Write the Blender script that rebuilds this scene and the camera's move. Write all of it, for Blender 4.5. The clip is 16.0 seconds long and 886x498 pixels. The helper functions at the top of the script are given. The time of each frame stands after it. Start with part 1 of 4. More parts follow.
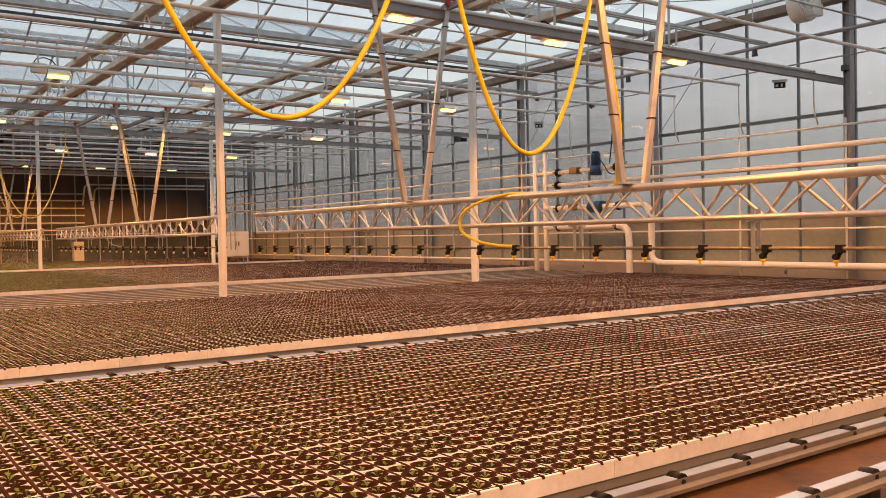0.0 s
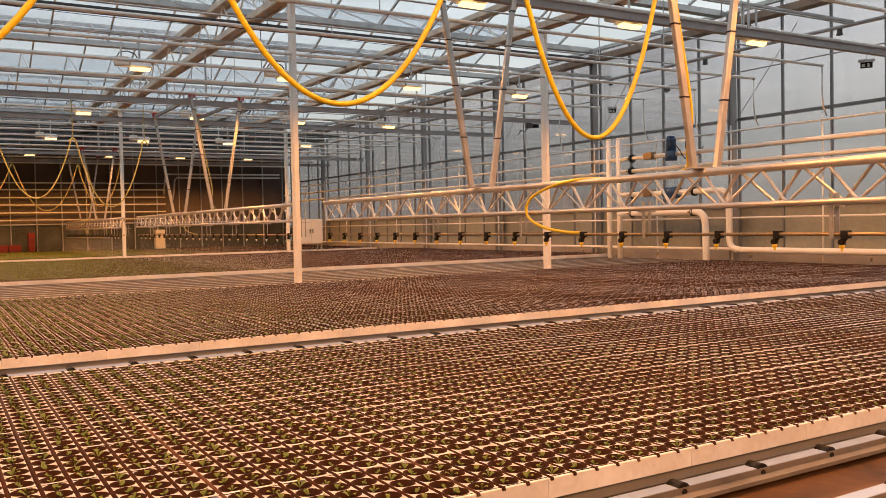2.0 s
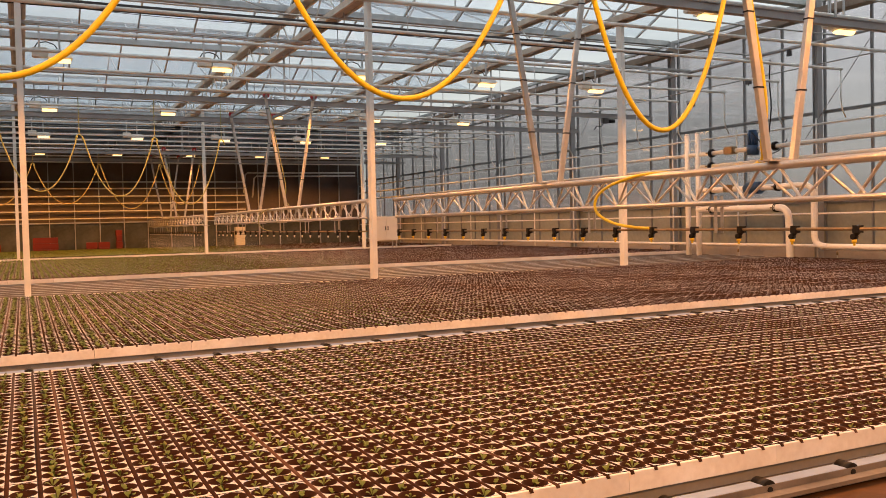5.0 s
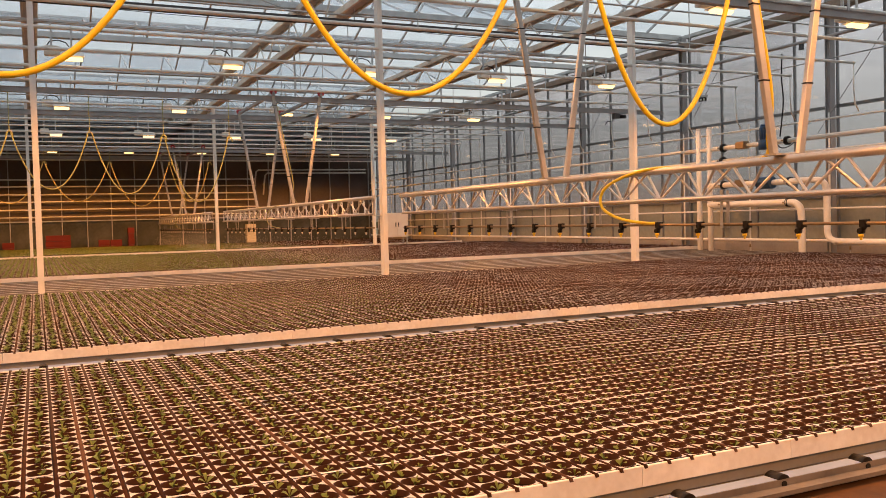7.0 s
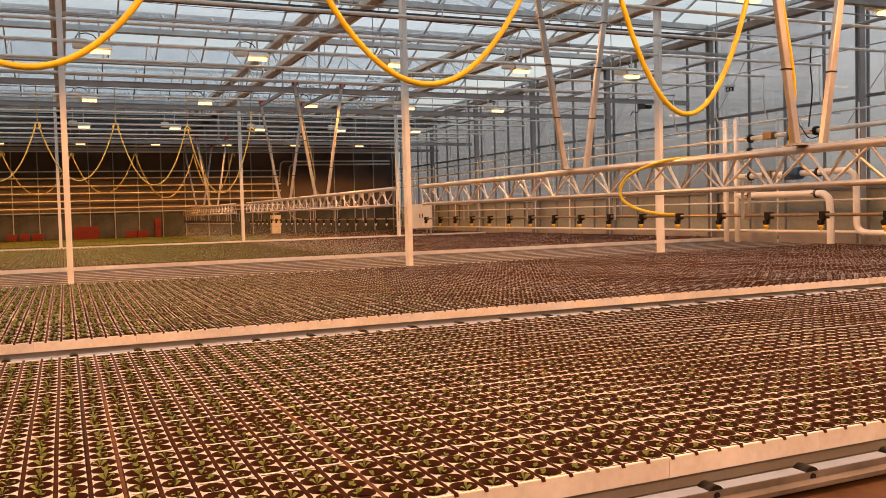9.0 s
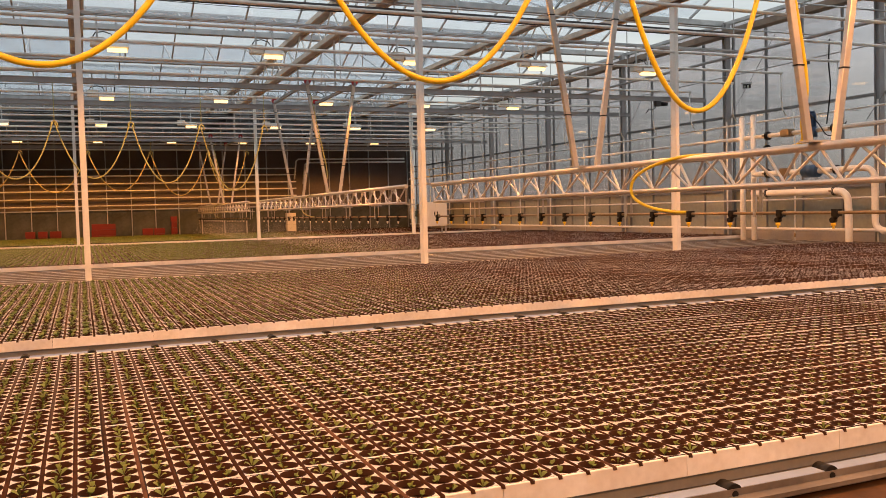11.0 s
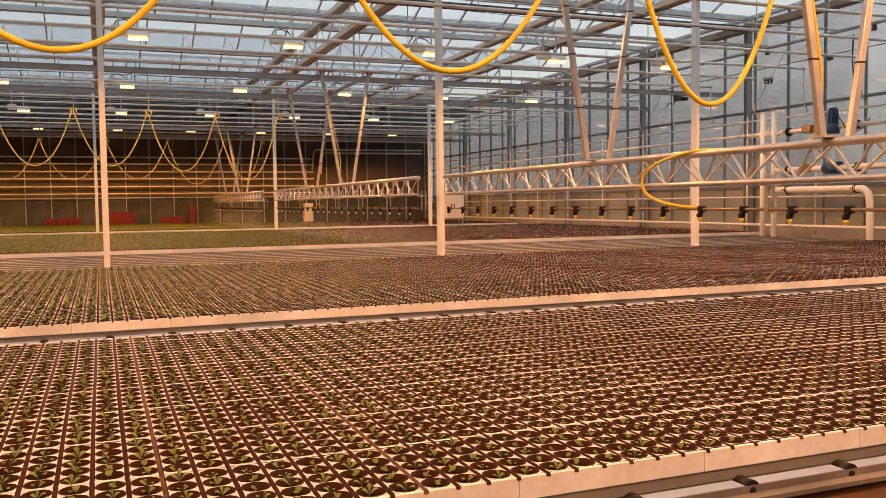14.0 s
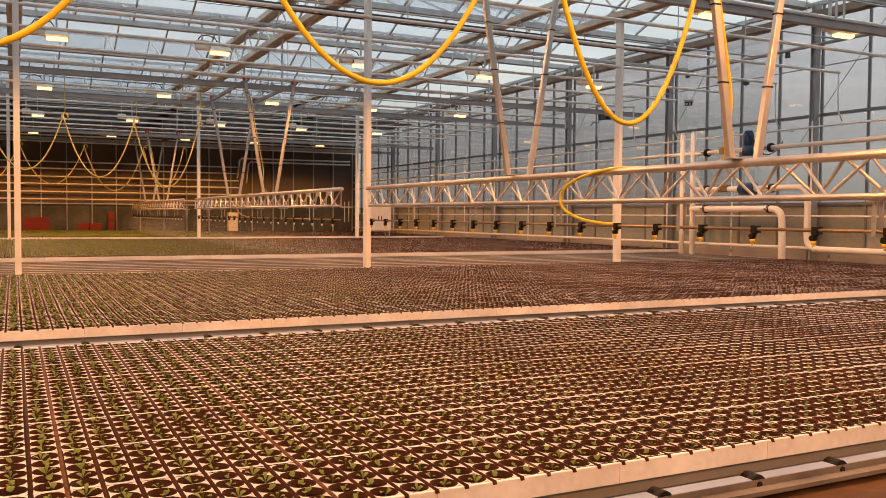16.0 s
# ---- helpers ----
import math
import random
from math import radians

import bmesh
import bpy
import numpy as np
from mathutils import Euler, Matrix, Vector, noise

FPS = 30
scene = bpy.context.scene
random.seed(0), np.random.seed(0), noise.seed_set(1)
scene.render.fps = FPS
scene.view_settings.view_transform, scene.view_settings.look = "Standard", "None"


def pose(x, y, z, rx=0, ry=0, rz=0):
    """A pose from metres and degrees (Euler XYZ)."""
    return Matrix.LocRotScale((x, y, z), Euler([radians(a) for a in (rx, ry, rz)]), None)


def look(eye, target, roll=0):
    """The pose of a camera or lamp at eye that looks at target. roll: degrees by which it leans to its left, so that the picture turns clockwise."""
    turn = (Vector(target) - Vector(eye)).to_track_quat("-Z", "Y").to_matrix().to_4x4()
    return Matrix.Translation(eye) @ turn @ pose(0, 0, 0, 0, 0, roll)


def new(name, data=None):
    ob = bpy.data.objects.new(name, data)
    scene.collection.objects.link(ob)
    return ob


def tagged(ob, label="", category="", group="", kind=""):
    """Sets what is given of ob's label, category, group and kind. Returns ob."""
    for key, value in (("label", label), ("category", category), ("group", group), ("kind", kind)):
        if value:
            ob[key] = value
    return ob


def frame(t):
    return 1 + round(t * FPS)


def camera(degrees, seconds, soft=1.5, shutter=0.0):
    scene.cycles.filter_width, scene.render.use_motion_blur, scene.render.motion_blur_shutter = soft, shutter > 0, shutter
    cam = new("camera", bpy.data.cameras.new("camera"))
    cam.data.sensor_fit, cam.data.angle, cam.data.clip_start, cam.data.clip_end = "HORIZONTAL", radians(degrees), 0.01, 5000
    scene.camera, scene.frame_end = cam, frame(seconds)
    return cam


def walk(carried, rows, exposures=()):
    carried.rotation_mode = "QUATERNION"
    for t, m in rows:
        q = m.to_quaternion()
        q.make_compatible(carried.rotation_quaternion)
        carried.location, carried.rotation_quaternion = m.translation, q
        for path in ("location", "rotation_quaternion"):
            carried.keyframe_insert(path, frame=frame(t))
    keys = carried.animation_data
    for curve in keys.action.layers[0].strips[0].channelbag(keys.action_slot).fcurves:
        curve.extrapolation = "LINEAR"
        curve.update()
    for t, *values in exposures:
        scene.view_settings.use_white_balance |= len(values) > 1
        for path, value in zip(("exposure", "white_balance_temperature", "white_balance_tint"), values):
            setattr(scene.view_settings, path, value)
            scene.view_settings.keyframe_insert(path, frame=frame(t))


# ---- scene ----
cam = camera(54.6, 16.0, soft=0.7)
PATH = [
    (0.0, pose(0.032, -0.009, 1.689, 89.055, 1.080, -35.757)),
    (0.5, pose(0.029, -0.011, 1.687, 88.870, 1.189, -34.492)),
    (1.0, pose(0.027, -0.010, 1.682, 88.755, 1.352, -33.399)),
    (1.5, pose(0.028, -0.008, 1.679, 88.668, 1.401, -32.152)),
    (2.0, pose(0.028, -0.004, 1.678, 88.325, 1.222, -31.004)),
    (2.5, pose(0.019, -0.012, 1.671, 88.270, 1.000, -29.811)),
    (3.0, pose(0.014, -0.011, 1.666, 88.191, 0.811, -28.979)),
    (3.5, pose(0.009, -0.007, 1.663, 88.156, 0.855, -28.124)),
    (4.0, pose(0.010, -0.005, 1.660, 88.199, 1.023, -27.236)),
    (6.5, pose(-0.003, -0.006, 1.654, 88.193, 1.525, -25.503)),
    (7.0, pose(-0.002, -0.004, 1.651, 88.052, 1.523, -25.400)),
    (7.5, pose(-0.005, -0.003, 1.652, 87.872, 1.496, -25.116)),
    (8.0, pose(-0.009, -0.005, 1.649, 87.705, 1.538, -24.499)),
    (10.5, pose(-0.015, 0.001, 1.646, 87.408, 1.447, -23.288)),
    (11.0, pose(-0.018, 0.002, 1.644, 87.400, 1.499, -22.845)),
    (11.5, pose(-0.020, 0.003, 1.644, 87.408, 1.466, -22.400)),
    (12.0, pose(-0.024, 0.006, 1.643, 87.464, 1.265, -21.923)),
    (12.5, pose(-0.027, 0.006, 1.642, 87.481, 1.169, -21.484)),
    (13.0, pose(-0.026, 0.007, 1.640, 87.373, 1.110, -21.210)),
    (13.5, pose(-0.027, 0.010, 1.639, 87.192, 0.977, -21.182)),
    (14.0, pose(-0.022, 0.016, 1.635, 86.922, 0.708, -21.730)),
    (14.5, pose(-0.019, 0.017, 1.633, 86.823, 0.360, -22.668)),
    (15.0, pose(-0.015, 0.017, 1.633, 87.089, 0.128, -23.624)),
    (15.5, pose(-0.008, 0.016, 1.632, 87.394, -0.134, -24.986)),
    (16.0, pose(-0.007, 0.013, 1.632, 87.762, -0.454, -26.554)),
]
walk(cam, PATH, exposures=((0.0, 0.0, 6750, 10), (16.0, 0.0, 6750, 10)))

# ---- world, sun, exposure ----
world = bpy.data.worlds.new("sky")
scene.world = world
world.use_nodes = True
wn, wl = world.node_tree.nodes, world.node_tree.links
for n in list(wn):
    wn.remove(n)
w_out = wn.new("ShaderNodeOutputWorld")
w_bg = wn.new("ShaderNodeBackground")
w_sky = wn.new("ShaderNodeTexSky")
w_sky.sky_type = "NISHITA"
w_sky.sun_disc = False
w_sky.sun_elevation = radians(9)
w_sky.sun_rotation = radians(250)
w_co = wn.new("ShaderNodeTexCoord")
w_map = wn.new("ShaderNodeMapping")
w_map.inputs["Scale"].default_value = (1.2, 1.2, 9.0)
w_noise = wn.new("ShaderNodeTexNoise")
w_noise.inputs["Scale"].default_value = 2.2
w_noise.inputs["Detail"].default_value = 5
w_ramp = wn.new("ShaderNodeValToRGB")
w_ramp.color_ramp.elements[0].position, w_ramp.color_ramp.elements[0].color = 0.36, (3.5, 3.75, 3.9, 1)
w_ramp.color_ramp.elements[1].position, w_ramp.color_ramp.elements[1].color = 0.68, (5.6, 5.75, 5.7, 1)
w_mix = wn.new("ShaderNodeMix")
w_mix.data_type = "RGBA"
w_mix.inputs["Factor"].default_value = 0.8
wl.new(w_co.outputs["Generated"], w_map.inputs["Vector"])
wl.new(w_map.outputs["Vector"], w_noise.inputs["Vector"])
wl.new(w_noise.outputs["Fac"], w_ramp.inputs["Fac"])
wl.new(w_sky.outputs["Color"], w_mix.inputs["A"])
wl.new(w_ramp.outputs["Color"], w_mix.inputs["B"])
w_sep = wn.new("ShaderNodeSeparateXYZ")
w_grad = wn.new("ShaderNodeMapRange")
w_grad.inputs["From Min"].default_value, w_grad.inputs["From Max"].default_value = 0.02, 0.32
w_grad.inputs["To Min"].default_value, w_grad.inputs["To Max"].default_value = 0.39, 1.22
w_mul = wn.new("ShaderNodeVectorMath")
w_mul.operation = "SCALE"
wl.new(w_co.outputs["Generated"], w_sep.inputs["Vector"])
wl.new(w_sep.outputs["Z"], w_grad.inputs["Value"])
wl.new(w_mix.outputs["Result"], w_mul.inputs[0])
wl.new(w_grad.outputs["Result"], w_mul.inputs["Scale"])
wl.new(w_mul.outputs["Vector"], w_bg.inputs["Color"])
wl.new(w_bg.outputs["Background"], w_out.inputs["Surface"])
w_bg.inputs["Strength"].default_value = 0.198

sun = new("sun", bpy.data.lights.new("sun", "SUN"))
sun.data.energy, sun.data.angle, sun.data.color = 0.5, radians(20), (1.0, 0.92, 0.82)
sun.matrix_world = look((30, 20, 12), (0, 0, 0))

LAMP_COLOUR = (1.0, 0.375, 0.07)
LAMP_POWER = 287.0
LAMP_Z = 4.53
LAMP_X = [-4.85, -2.08, 0.66, 3.35, 6.08, 8.85, 11.65]
LAMP_Y = [-9.77, -3.35, 3.07, 9.48, 15.85, 22.3, 28.7, 35.1]


# ---- materials ----
def material(name, colour, rough=0.5, metal=0.0, vary=0.15, scale=6.0, bump=0.0, fine=60.0, coat=0.0, spec=0.5, tint=None):
    """A surface with variation at two scales: broad stains and fine grain."""
    m = bpy.data.materials.new(name)
    m.use_nodes = True
    nt, ln = m.node_tree.nodes, m.node_tree.links
    b = nt["Principled BSDF"]
    b.inputs["Roughness"].default_value = rough
    b.inputs["Metallic"].default_value = metal
    b.inputs["Specular IOR Level"].default_value = spec
    b.inputs["Coat Weight"].default_value = coat
    tc = nt.new("ShaderNodeTexCoord")
    n1 = nt.new("ShaderNodeTexNoise")
    n1.inputs["Scale"].default_value, n1.inputs["Detail"].default_value = scale, 4
    n2 = nt.new("ShaderNodeTexNoise")
    n2.inputs["Scale"].default_value, n2.inputs["Detail"].default_value = fine, 3
    ln.new(tc.outputs["Object"], n1.inputs["Vector"])
    ln.new(tc.outputs["Object"], n2.inputs["Vector"])
    add = nt.new("ShaderNodeMath")
    add.operation = "MULTIPLY_ADD"
    add.inputs[1].default_value = 0.35
    ln.new(n2.outputs["Fac"], add.inputs[0])
    ln.new(n1.outputs["Fac"], add.inputs[2])
    info = nt.new("ShaderNodeObjectInfo")
    add2 = nt.new("ShaderNodeMath")
    add2.operation = "MULTIPLY_ADD"
    add2.inputs[1].default_value = 0.2
    ln.new(info.outputs["Random"], add2.inputs[0])
    ln.new(add.outputs["Value"], add2.inputs[2])
    ramp = nt.new("ShaderNodeValToRGB")
    lo = tint or tuple(c * (1 - vary) for c in colour)
    hi = tuple(min(1.0, c * (1 + vary * 0.6)) for c in colour)
    ramp.color_ramp.elements[0].position, ramp.color_ramp.elements[0].color = 0.45, (*lo, 1)
    ramp.color_ramp.elements[1].position, ramp.color_ramp.elements[1].color = 0.95, (*hi, 1)
    ln.new(add2.outputs["Value"], ramp.inputs["Fac"])
    ln.new(ramp.outputs["Color"], b.inputs["Base Color"])
    rr = nt.new("ShaderNodeMapRange")
    rr.inputs["To Min"].default_value, rr.inputs["To Max"].default_value = max(0.03, rough - 0.08), min(1, rough + 0.1)
    ln.new(n1.outputs["Fac"], rr.inputs["Value"])
    ln.new(rr.outputs["Result"], b.inputs["Roughness"])
    if bump:
        bp = nt.new("ShaderNodeBump")
        bp.inputs["Strength"].default_value, bp.inputs["Distance"].default_value = bump, 0.01
        ln.new(n2.outputs["Fac"], bp.inputs["Height"])
        ln.new(bp.outputs["Normal"], b.inputs["Normal"])
    return m


def island_material(name, lo, hi, rough=0.6, bump=0.0, fine=90.0, weight=0.0):
    """A surface whose colour varies from piece to piece of a joined mesh."""
    m = bpy.data.materials.new(name)
    m.use_nodes = True
    nt, ln = m.node_tree.nodes, m.node_tree.links
    b = nt["Principled BSDF"]
    b.inputs["Roughness"].default_value = rough
    b.inputs["Subsurface Weight"].default_value = weight
    b.inputs["Specular IOR Level"].default_value = 0.08
    geo = nt.new("ShaderNodeNewGeometry")
    tc = nt.new("ShaderNodeTexCoord")
    n2 = nt.new("ShaderNodeTexNoise")
    n2.inputs["Scale"].default_value, n2.inputs["Detail"].default_value = fine, 3
    ln.new(tc.outputs["Object"], n2.inputs["Vector"])
    add = nt.new("ShaderNodeMath")
    add.operation = "MULTIPLY_ADD"
    add.inputs[1].default_value = 0.6
    ln.new(geo.outputs["Random Per Island"], add.inputs[0])
    sc = nt.new("ShaderNodeMath")
    sc.operation = "MULTIPLY"
    sc.inputs[1].default_value = 0.5
    ln.new(n2.outputs["Fac"], sc.inputs[0])
    ln.new(sc.outputs["Value"], add.inputs[2])
    ramp = nt.new("ShaderNodeValToRGB")
    ramp.color_ramp.elements[0].position, ramp.color_ramp.elements[0].color = 0.15, (*lo, 1)
    ramp.color_ramp.elements[1].position, ramp.color_ramp.elements[1].color = 0.85, (*hi, 1)
    ln.new(add.outputs["Value"], ramp.inputs["Fac"])
    ln.new(ramp.outputs["Color"], b.inputs["Base Color"])
    if bump:
        bp = nt.new("ShaderNodeBump")
        bp.inputs["Strength"].default_value, bp.inputs["Distance"].default_value = bump, 0.006
        ln.new(n2.outputs["Fac"], bp.inputs["Height"])
        ln.new(bp.outputs["Normal"], b.inputs["Normal"])
    return m


def glow(name, colour, strength):
    m = bpy.data.materials.new(name)
    m.use_nodes = True
    b = m.node_tree.nodes["Principled BSDF"]
    b.inputs["Base Color"].default_value = (*colour, 1)
    b.inputs["Emission Color"].default_value = (*colour, 1)
    b.inputs["Emission Strength"].default_value = strength
    return m


def glazing(name, tint, gloss, haze):
    """Thin greenhouse glass: mostly clear, with a soft film of dew and dust and a faint gloss."""
    m = bpy.data.materials.new(name)
    m.use_nodes = True
    nt, ln = m.node_tree.nodes, m.node_tree.links
    for n in list(nt):
        nt.remove(n)
    out = nt.new("ShaderNodeOutputMaterial")
    clear = nt.new("ShaderNodeBsdfTransparent")
    clear.inputs["Color"].default_value = (*tint, 1)
    film = nt.new("ShaderNodeBsdfTranslucent")
    film.inputs["Color"].default_value = (0.8, 0.82, 0.85, 1)
    shine = nt.new("ShaderNodeBsdfGlossy")
    shine.inputs["Roughness"].default_value = 0.04
    tc = nt.new("ShaderNodeTexCoord")
    mp = nt.new("ShaderNodeMapping")
    mp.inputs["Scale"].default_value = (1, 1, 0.35)
    nz = nt.new("ShaderNodeTexNoise")
    nz.inputs["Scale"].default_value, nz.inputs["Detail"].default_value = 2.3, 6
    ln.new(tc.outputs["Object"], mp.inputs["Vector"])
    ln.new(mp.outputs["Vector"], nz.inputs["Vector"])
    mr = nt.new("ShaderNodeMapRange")
    mr.inputs["From Min"].default_value, mr.inputs["From Max"].default_value = 0.3, 0.75
    mr.inputs["To Min"].default_value, mr.inputs["To Max"].default_value = haze * 0.5, haze * 1.5
    ln.new(nz.outputs["Fac"], mr.inputs["Value"])
    fr = nt.new("ShaderNodeFresnel")
    fr.inputs["IOR"].default_value = 1.45
    fm = nt.new("ShaderNodeMath")
    fm.operation = "MULTIPLY"
    fm.inputs[1].default_value = gloss
    ln.new(fr.outputs["Fac"], fm.inputs[0])
    a = nt.new("ShaderNodeMixShader")
    b = nt.new("ShaderNodeMixShader")
    ln.new(mr.outputs["Result"], a.inputs["Fac"])
    ln.new(clear.outputs["BSDF"], a.inputs[1])
    ln.new(film.outputs["BSDF"], a.inputs[2])
    ln.new(fm.outputs["Value"], b.inputs["Fac"])
    ln.new(a.outputs["Shader"], b.inputs[1])
    ln.new(shine.outputs["BSDF"], b.inputs[2])
    ln.new(b.outputs["Shader"], out.inputs["Surface"])
    return m


M_WHITE = material("white_paint", (0.78, 0.77, 0.74), 0.42, 0, 0.12, 3, 0.05, 40)
M_PIPE = material("white_pipe_paint", (0.74, 0.73, 0.70), 0.38, 0, 0.16, 2, 0.04, 30)
M_RIM = material("white_aluminium_rim", (0.86, 0.83, 0.78), 0.45, 0, 0.12, 2.5, 0.06, 35, tint=(0.62, 0.56, 0.49))
M_GALV = material("galvanised_steel", (0.46, 0.47, 0.48), 0.42, 0.75, 0.28, 5, 0.05, 45)
M_STEELGREY = material("grey_painted_steel", (0.32, 0.325, 0.335), 0.5, 0.2, 0.2, 3, 0.04, 40)
M_ALU = material("mill_aluminium", (0.56, 0.53, 0.50), 0.36, 0.7, 0.18, 7, 0.05, 55)
M_MULLION = material("grey_aluminium_bar", (0.20, 0.203, 0.21), 0.45, 0.4, 0.2, 3)
M_CHORD = material("aged_girder_steel", (0.46, 0.41, 0.36), 0.5, 0.2, 0.25, 4, 0.05, 30, tint=(0.28, 0.23, 0.19))
M_GUTTER = material("brown_stained_gutter", (0.21, 0.165, 0.13), 0.6, 0.1, 0.4, 3, 0.1, 20)
M_FLANGE = material("tan_girder_flange", (0.62, 0.55, 0.47), 0.5, 0.1, 0.22, 4, 0.05, 30, tint=(0.42, 0.36, 0.30))
M_RAIL = material("pale_blue_rail", (0.28, 0.37, 0.55), 0.42, 0.0, 0.14, 8, 0.04, 60)
M_TRAYSTEEL = material("dark_tray_steel", (0.075, 0.075, 0.08), 0.55, 0.3, 0.3, 6)
M_BLACK = material("black_plastic", (0.010, 0.009, 0.009), 0.5, 0, 0.3, 20, spec=0.25)
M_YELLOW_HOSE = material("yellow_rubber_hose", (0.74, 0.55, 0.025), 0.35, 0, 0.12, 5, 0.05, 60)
# far hoses: the same yellow with distance haze mixed into the colour
M_HAZED_HOSE = material("hazed_yellow_hose", (0.36, 0.35, 0.13), 0.45, 0, 0.15, 5)
M_FAR_HAZED_HOSE = material("far_hazed_yellow_hose", (0.46, 0.35, 0.10), 0.45, 0, 0.15, 5)
M_YELLOW = material("yellow_plastic", (0.80, 0.55, 0.03), 0.4, 0, 0.1, 12)
M_RED = material("red_plastic", (0.36, 0.02, 0.025), 0.35, 0, 0.2, 12)
M_REDBOX = material("red_crate_plastic", (0.16, 0.012, 0.010), 0.6, 0, 0.3, 3)
M_BLUE = material("blue_motor_paint", (0.02, 0.06, 0.14), 0.4, 0.1, 0.25, 10)
M_BRASS = material("dull_brass", (0.30, 0.22, 0.13), 0.4, 0.7, 0.25, 20)
M_CABINET = material("cabinet_panel", (0.72, 0.69, 0.62), 0.5, 0, 0.1, 2)
# grey-beige ledge tone, also used to paint the shade under the bench rim
M_RAILSIDE = material("grey_shaded_rail_side", (0.19, 0.165, 0.145), 0.6, 0.1, 0.4, 3, 0.1, 30)
M_CONCRETE = material("wet_concrete", (0.20, 0.13, 0.085), 0.32, 0, 0.45, 1.4, 0.15, 18)
M_DRAIN = material("wet_brown_sheet", (0.085, 0.039, 0.015), 0.62, 0, 0.85, 2.6, 0.25, 16, spec=0.15)
M_PLINTH = material("concrete_plinth", (0.33, 0.30, 0.27), 0.6, 0, 0.25, 1.5, 0.1, 20)
M_DARKWALL = material("dark_screen_fabric", (0.105, 0.083, 0.072), 0.85, 0, 0.35, 0.8, 0.1, 12)
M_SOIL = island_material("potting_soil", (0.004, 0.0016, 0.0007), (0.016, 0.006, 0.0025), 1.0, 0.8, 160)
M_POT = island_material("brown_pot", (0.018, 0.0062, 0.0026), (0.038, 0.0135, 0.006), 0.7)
M_BAR = material("brown_plastic_strip", (0.044, 0.016, 0.0065), 0.7, 0, 0.6, 14, 0.05, 50, spec=0.1)
M_SEAM = material("dusty_brown_strip", (0.095, 0.047, 0.029), 0.8, 0, 0.7, 9, 0.2, 40, spec=0.1)
M_TRAY = island_material("white_tray", (0.46, 0.425, 0.43), (0.64, 0.60, 0.59), 0.5, 0.08, 60)
M_LEAF = island_material("seedling_leaf", (0.070, 0.100, 0.018), (0.175, 0.215, 0.060), 0.5, 0, 40, 0.1)
M_BEDTOP = material("bench_base", (0.04, 0.02, 0.012), 0.7, 0, 0.4, 9)
M_GROUND = material("field_ground", (0.085, 0.082, 0.042), 0.95, 0, 0.4, 0.05, 0, 2)
M_HEDGE = material("hedge", (0.045, 0.055, 0.025), 0.95, 0, 0.5, 0.4, 0.5, 3)
M_ROOFGLASS = glazing("roof_glass", (0.96, 0.98, 1.0), 0.10, 0.10)
M_WALLGLASS = glazing("wall_glass", (0.92, 0.885, 0.895), 0.5, 0.09)
M_SHADE = glazing("shade_cloth", (0.13, 0.12, 0.11), 0.0, 0.16)
M_DROP = material("water_drops", (0.7, 0.68, 0.64), 0.2, 0, 0.05, 10)
M_LOWPANE = material("dull_olive_panel", (0.29, 0.30, 0.26), 0.3, 0, 0.35, 0.7, 0.03, 9)
M_DARKPANE = material("dark_clouded_pane", (0.085, 0.092, 0.085), 0.22, 0, 0.6, 0.9, 0.03, 9)
M_TUBE = glow("sodium_burner", (1.0, 0.62, 0.24), 3.0)
M_SIGN = material("pale_sign_symbol", (0.50, 0.56, 0.52), 0.5, 0, 0.1, 20)


# ---- mesh helpers ----
def box(bm, x0, x1, y0, y1, z0, z1, m=0):
    v = [bm.verts.new((x, y, z)) for z in (z0, z1) for y in (y0, y1) for x in (x0, x1)]
    for f in ((0, 2, 3, 1), (4, 5, 7, 6), (0, 1, 5, 4), (2, 6, 7, 3), (0, 4, 6, 2), (1, 3, 7, 5)):
        bm.faces.new([v[i] for i in f]).material_index = m
    return v


def extrude(bm, pts, x0, x1):
    """A bar along x with the given outline in y and z."""
    a = [bm.verts.new((x0, y, z)) for y, z in pts]
    b = [bm.verts.new((x1, y, z)) for y, z in pts]
    n = len(pts)
    for i in range(n):
        bm.faces.new((a[i], a[(i + 1) % n], b[(i + 1) % n], b[i]))
    bm.faces.new(a)
    bm.faces.new(b[::-1])


def ring_axes(d):
    d = d.normalized()
    a = d.cross(Vector((0, 0, 1)))
    if a.length < 1e-4:
        a = Vector((1, 0, 0))
    a.normalize()
    return a, d.cross(a).normalized()


def tube(bm, p0, p1, r, n=10, r1=None, cap=True):
    p0, p1 = Vector(p0), Vector(p1)
    a, b = ring_axes(p1 - p0)
    r1 = r if r1 is None else r1
    rings = []
    for p, q in ((p0, r), (p1, r1)):
        rings.append([bm.verts.new(p + (a * math.cos(2 * math.pi * i / n) + b * math.sin(2 * math.pi * i / n)) * q) for i in range(n)])
    for i in range(n):
        f = bm.faces.new((rings[0][i], rings[0][(i + 1) % n], rings[1][(i + 1) % n], rings[1][i]))
        f.smooth = n > 6
    if cap:
        bm.faces.new(rings[0][::-1])
        bm.faces.new(rings[1])


